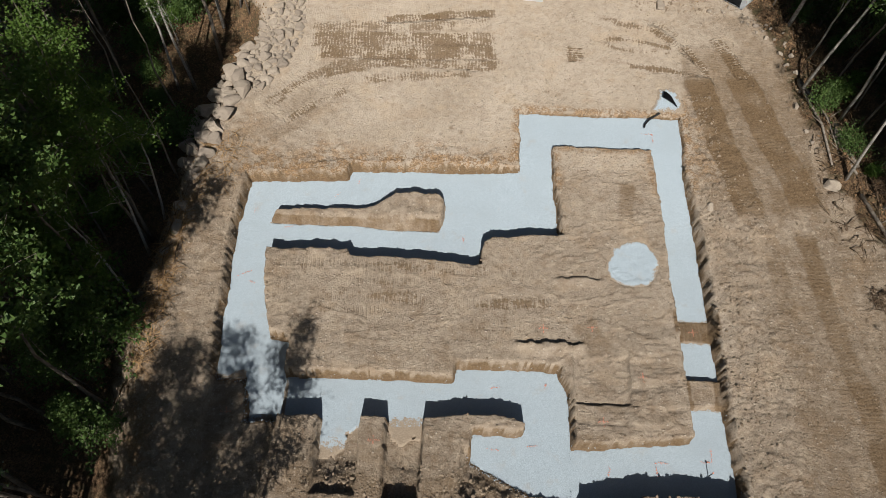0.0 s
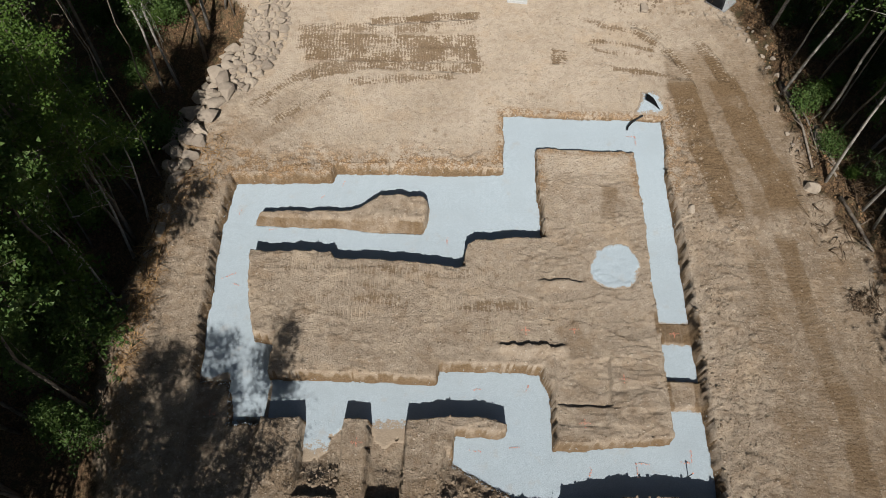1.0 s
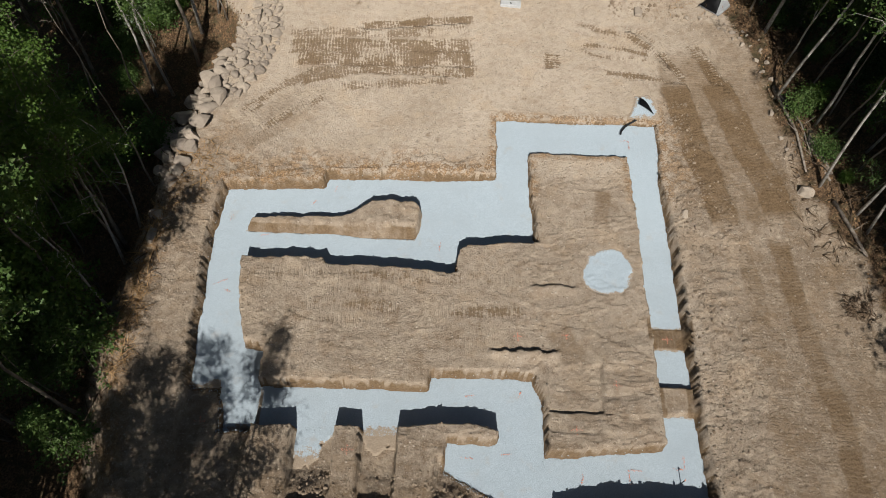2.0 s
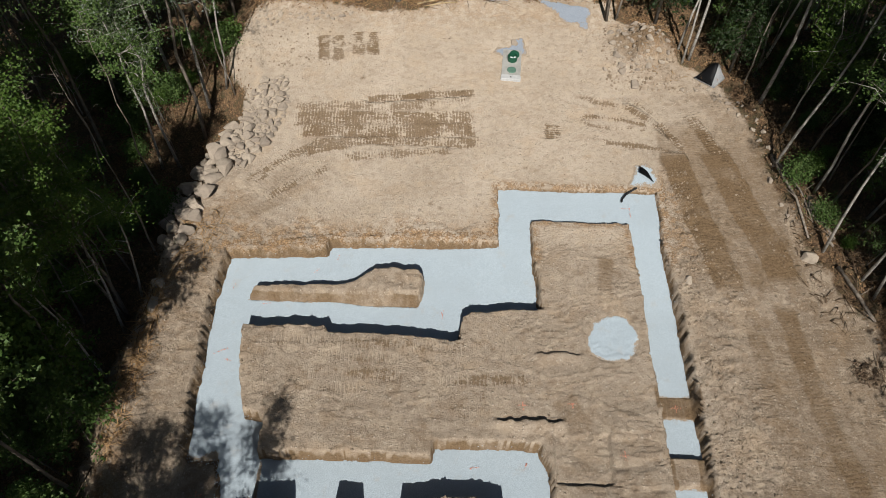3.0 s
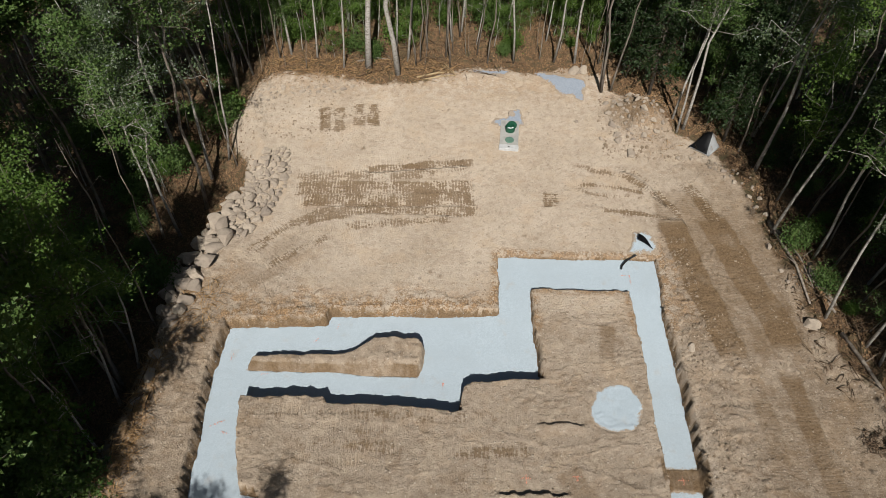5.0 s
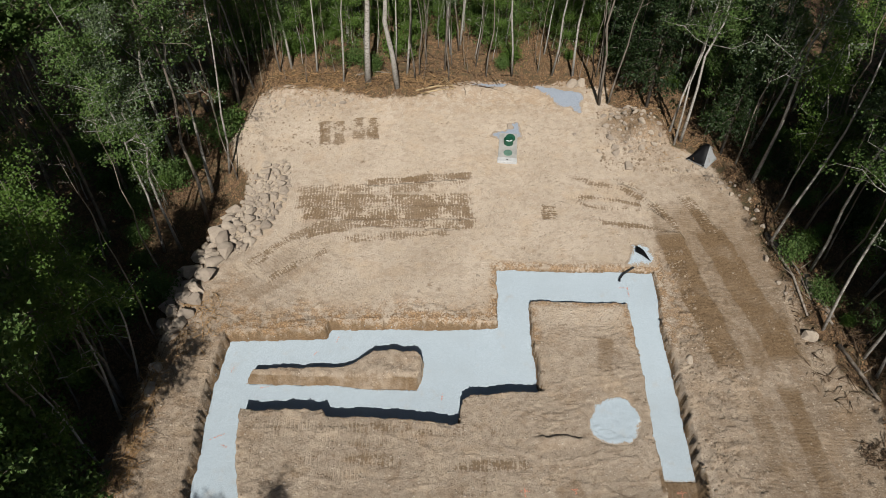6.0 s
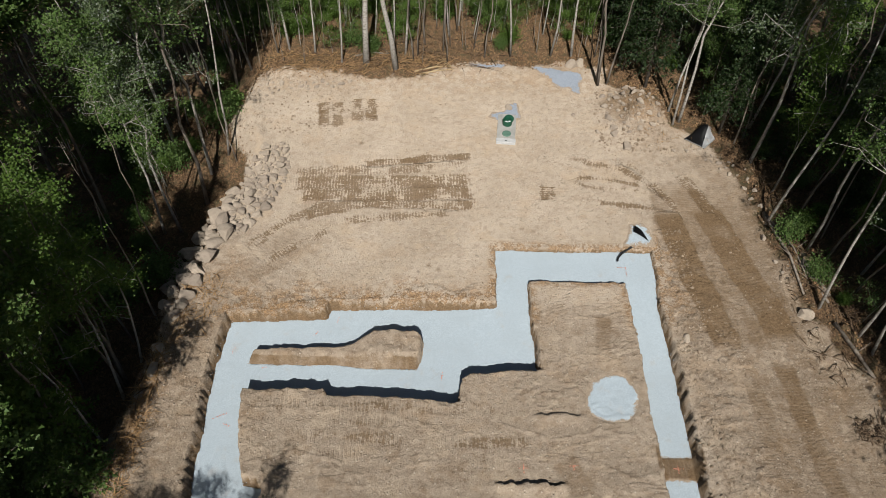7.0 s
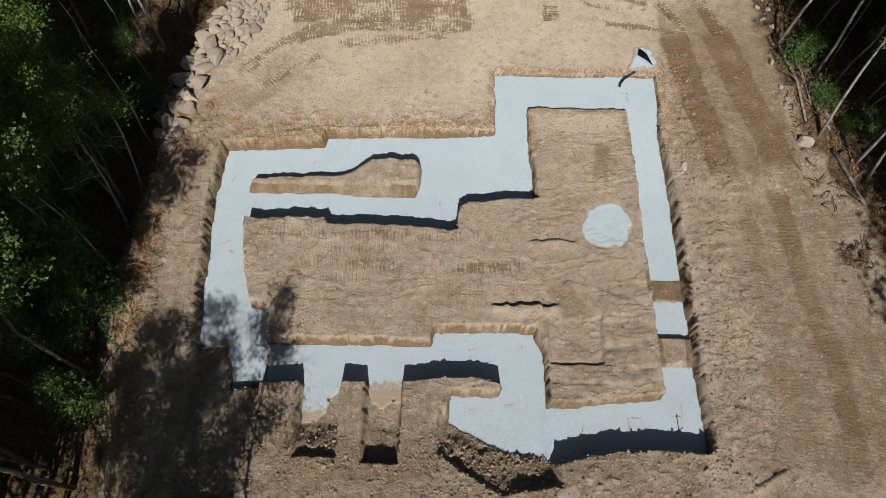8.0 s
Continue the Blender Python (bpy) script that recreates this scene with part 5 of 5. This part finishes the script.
def stump(x, y, r, h, label):
    """A cut stump with flaring roots."""
    ob = thing("tree_stump", x, y, ground_at(x, y), label, "stump")
    g = random.Random(int(x * 100))
    v, f = [], []
    tube(v, f, [(0, 0, -0.1), (0, 0, 0.12), (0.02, 0.01, h)], [r * 1.3, r * 1.05, r * 0.9], 12)
    mesh_object("stem", v, f, BARK, ob)
    v, f = [], []
    tube(v, f, [(0.02, 0.01, h - 0.01), (0.02, 0.01, h + 0.01)], [r * 0.88, r * 0.86], 12)
    mesh_object("cut_end", v, f, SAWN, ob, "brown sawn top")
    for k in range(6):
        a = k * 1.05 + g.uniform(-0.2, 0.2)
        v, f = [], []
        tube(v, f, [(math.cos(a) * r * 0.7, math.sin(a) * r * 0.7, 0.14), (math.cos(a) * r * 1.6, math.sin(a) * r * 1.6, 0.04), (math.cos(a + 0.3) * r * 2.6, math.sin(a + 0.3) * r * 2.6, -0.06)], [r * 0.4, r * 0.24, r * 0.1], 6)
        mesh_object("root", v, f, BARK, ob)
    return ob


stump(15.0, 18.9, 0.3, 0.35, "low brown tree stump among brushwood")

# ---- septic tank ----
DUSTCONCRETE = plain_material("dusty_concrete", (0.46, 0.45, 0.41), 0.9, 0.45, 3.0, 0.2)
DUSTGREEN = plain_material("dusty_green_plastic", (0.13, 0.24, 0.18), 0.7, 0.4, 5.0, 0.3, 0.1)
def cylinder(r1, r2, z0, z1, segs=28, inner=0.0):
    """A disc or, with an inner radius, a ring with bevelled rims."""
    bm = bmesh.new()
    ring = [(r1, z0), (r1, z1 - 0.015), (r2, z1)] + ([(inner, z1), (inner, z0)] if inner else [(0.0, z1)])
    loops = [[bm.verts.new((r * math.cos(2 * math.pi * k / segs), r * math.sin(2 * math.pi * k / segs), z)) for k in range(segs)] for r, z in ring if r > 0]
    pairs = list(zip(loops, loops[1:])) + ([(loops[-1], loops[0])] if inner else [])
    for a, b in pairs:
        for k in range(segs):
            bm.faces.new((a[k], a[(k + 1) % segs], b[(k + 1) % segs], b[k]))
    if not inner:
        bm.faces.new(loops[-1])
        bm.faces.new(loops[0][::-1])
    bmesh.ops.recalc_face_normals(bm, faces=bm.faces)
    return bm


def slab(w, d, h, bevel=0.02):
    bm = bmesh.new()
    bmesh.ops.create_cube(bm, size=1.0, matrix=Matrix.Translation((0, 0, h / 2)) @ Matrix.Diagonal((w, d, h, 1)))
    bmesh.ops.bevel(bm, geom=list(bm.edges), offset=bevel, segments=2, affect="EDGES")
    return bm


tank = thing("septic_tank", 2.75, 27.6, ground_at(2.75, 27.6) - 0.06, "buried concrete septic tank with green riser and lid exposed", "septic tank", rz=-4)
part("concrete_top", slab(0.92, 2.2, 0.14), DUSTCONCRETE, tank, "dusty pale concrete slab")
ob = part("end_beam", slab(0.96, 0.34, 0.2, 0.03), CONCRETE, tank, "clean white concrete end")
ob.location = (0, -1.0, 0)
# solid black disc stands in for the shade inside the lifting hole
ob = part("hole", cylinder(0.045, 0.04, 0.0, 0.205), BLACK, tank, "black disc for the shaded lifting hole")
ob.location = (0.0, -1.02, 0.0)
riser = part("riser", cylinder(0.24, 0.235, 0.10, 0.40, 32, 0.20), GREEN, tank, "green plastic access riser", smooth=False)
riser.location = (0.02, 0.32, 0)
part("filter_cap", cylinder(0.10, 0.09, 0.12, 0.30), WHITE, riser, "white plastic outlet filter").location = (-0.06, -0.05, 0)
part("filter_cap", cylinder(0.07, 0.06, 0.12, 0.26), WHITE, riser, "white plastic outlet filter").location = (0.12, 0.06, 0)
lid = part("lid", cylinder(0.25, 0.23, 0.0, 0.06), GREEN, tank, "open green plastic lid")
lid.matrix_basis = pose(0.1, 0.68, 0.15, 18, 0, 0)
lid = part("lid", cylinder(0.22, 0.20, 0.0, 0.05), DUSTGREEN, tank, "closed dusty green plastic lid")
lid.location = (0.02, -0.45, 0.135)
stone(2.95, 29.25, 0.5, "pale grey stone behind the septic tank", "", "field_stone", 10)


# ---- sheeting, cloth and pipe ----
def draped(name, outline, peak, rise, material, parent, label=""):
    """A crumpled sheet spread over an outline and raised towards a ridge point."""
    bm = bmesh.new()
    n = 10
    a, b, c, d = (Vector((*p, 0)) for p in outline)
    grid = []
    for i in range(n + 1):
        row = []
        for j in range(n + 1):
            u, v = i / n, j / n
            p = (a * (1 - u) + b * u) * (1 - v) + (d * (1 - u) + c * u) * v
            lift = rise * math.exp(-((p.xy - Vector(peak)).length / 0.5) ** 2)
            p.z = lift + 0.03 + 0.03 * noise.noise(p * 5)
            row.append(bm.verts.new(p))
        grid.append(row)
    for i in range(n):
        for j in range(n):
            bm.faces.new((grid[i][j], grid[i + 1][j], grid[i + 1][j + 1], grid[i][j + 1]))
    bmesh.ops.solidify(bm, geom=bm.faces[:], thickness=0.012)
    return part(name, bm, material, parent, label, smooth=True)


bundle = thing("sheeting", 12.3, 27.1, ground_at(12.3, 27.1), "pale sheeting with a black panel dumped at the wood's edge", "plastic sheet")
draped("pale_sheet", [(-0.75, -0.05), (0.1, -0.75), (0.8, -0.1), (0.45, 0.8)], (0.3, 0.3), 0.55, FABRIC, bundle, "pale grey folded sheet")
panel = draped("black_panel", [(-0.69, -0.05), (0.0, -0.66), (0.44, 0.5), (0.42, 0.76)], (0.3, 0.3), 0.57, BLACK, bundle, "black folded panel")
panel.location.z = 0.035
cloth = thing("filter_cloth", 8.28, 20.62, ground_at(8.28, 20.62) + 0.06, "scrap of black filter cloth on crushed stone", "cloth")
draped("cloth_sheet", [(-0.20, 0.02), (0.40, -0.46), (0.16, 0.08), (-0.10, 0.44)], (0.0, 0.0), 0.14, BLACK, cloth)
pipe = thing("drain_pipe", 7.3, 19.3, 0.14 - float(deep_at(7.3, 19.3)), "bent black corrugated drain pipe on crushed stone", "pipe")
v, f = [], []
bend = [(-0.05, -0.05, 0.04), (-0.02, 0.1, 0.06), (0.15, 0.3, 0.12), (0.4, 0.45, 0.22), (0.6, 0.52, 0.34)]
curve = [Vector(bend[i]).lerp(Vector(bend[i + 1]), k / 8) for i in range(4) for k in range(8)] + [Vector(bend[-1])]
tube(v, f, curve, [0.034 + 0.006 * (k % 2) for k in range(len(curve))], 10)
mesh_object("pipe_wall", v, f, BLACK, pipe)
rod = thing("steel_stake", 8.15, 5.15, -DEEP + 0.08, "thin dark survey stake standing in crushed stone", "stake")
part("shaft", cylinder(0.015, 0.012, 0.0, 0.5, 8), BLACK, rod)
part("cap", cylinder(0.025, 0.02, 0.48, 0.53, 8), ORANGE, rod, "orange plastic cap")


# ---- survey marks sprayed on stone and soil ----
def mark(x, y, z, strokes, label):
    """Sprayed lines as flecks of paint lying on the grains."""
    ob = thing("paint_mark", x, y, z, label, "paint mark", "survey marks")
    g = np.random.default_rng(int(abs(x * 97 + y * 31)))
    pts = []
    for x0, y0, x1, y1 in strokes:
        n = max(6, int(math.hypot(x1 - x0, y1 - y0) * 60))
        t = g.uniform(0, 1, n)
        pts.append(np.stack([x0 + (x1 - x0) * t + g.normal(0, 0.016, n), y0 + (y1 - y0) * t + g.normal(0, 0.016, n), np.zeros(n)], -1))
    pts = np.concatenate(pts)
    pts[:, 2] = g.uniform(0.004, 0.016, len(pts))
    s = g.uniform(0.006, 0.018, (len(pts), 1))
    a = g.uniform(0, 6.28, len(pts))
    u = np.stack([np.cos(a), np.sin(a), g.normal(0, 0.15, len(pts))], -1) * s
    w = np.stack([-np.sin(a), np.cos(a), g.normal(0, 0.15, len(pts))], -1) * s
    q = np.stack([pts - u, pts - w, pts + u, pts + w], 1).reshape(-1, 3)
    tagged(mesh_object("flecks", q.tolist(), np.arange(len(q)).reshape(-1, 4).tolist(), ORANGE, ob, smooth=False), kind="stuff")
    return ob


CORNER, CROSS, DASH = "orange sprayed corner mark on crushed stone", "orange sprayed cross", "short orange sprayed line on crushed stone"


def stone_top(x, y):
    return 0.112 - float(deep_at(np.array(x), np.array(y)))


for x, y, turn in ((8.34, 5.6, 1), (6.46, 5.5, 2), (7.55, 18.95, 3)):
    sx, sy = {1: (-1, 1), 2: (1, -1), 3: (-1, -1)}[turn]
    mark(x, y, stone_top(x, y), [(0, 0, 0.42 * sx, 0), (0, 0, 0, 0.45 * sy)], CORNER)
for x, y, ex, ey in ((-4.54, 16.1, 0.1, 0.3), (-8.64, 11.8, 0.5, 0.25), (-8.2, 11.6, 0.3, -0.1), (4.84, 5.0, 0.08, 0.3), (2.16, 5.83, 0.35, 0.05), (0.83, 5.71, 0.4, -0.04), (0.94, 7.8, 0.3, 0.08), (2.8, 7.84, 0.1, 0.25), (-0.19, 13.65, 0.05, 0.4), (-5.38, 15.5, 0.15, 0.2), (-1.3, 14.7, 0.3, 0.0), (-8.5, 14.6, 0.05, 0.3), (-7.2, 14.0, 0.3, 0.08)):
    mark(x, y, stone_top(x, y), [(0, 0, ex, ey)], DASH)
for x, y in ((8.29, 10.25), (4.44, 9.9), (2.73, 9.8), (4.63, 6.55), (6.05, 8.1), (-8.0, 6.5), (-2.9, 5.6)):
    mark(x, y, ground_at(x, y) + 0.02, [(-0.18, 0, 0.18, 0.02), (0.01, -0.16, 0, 0.16)], CROSS + " on brown soil")
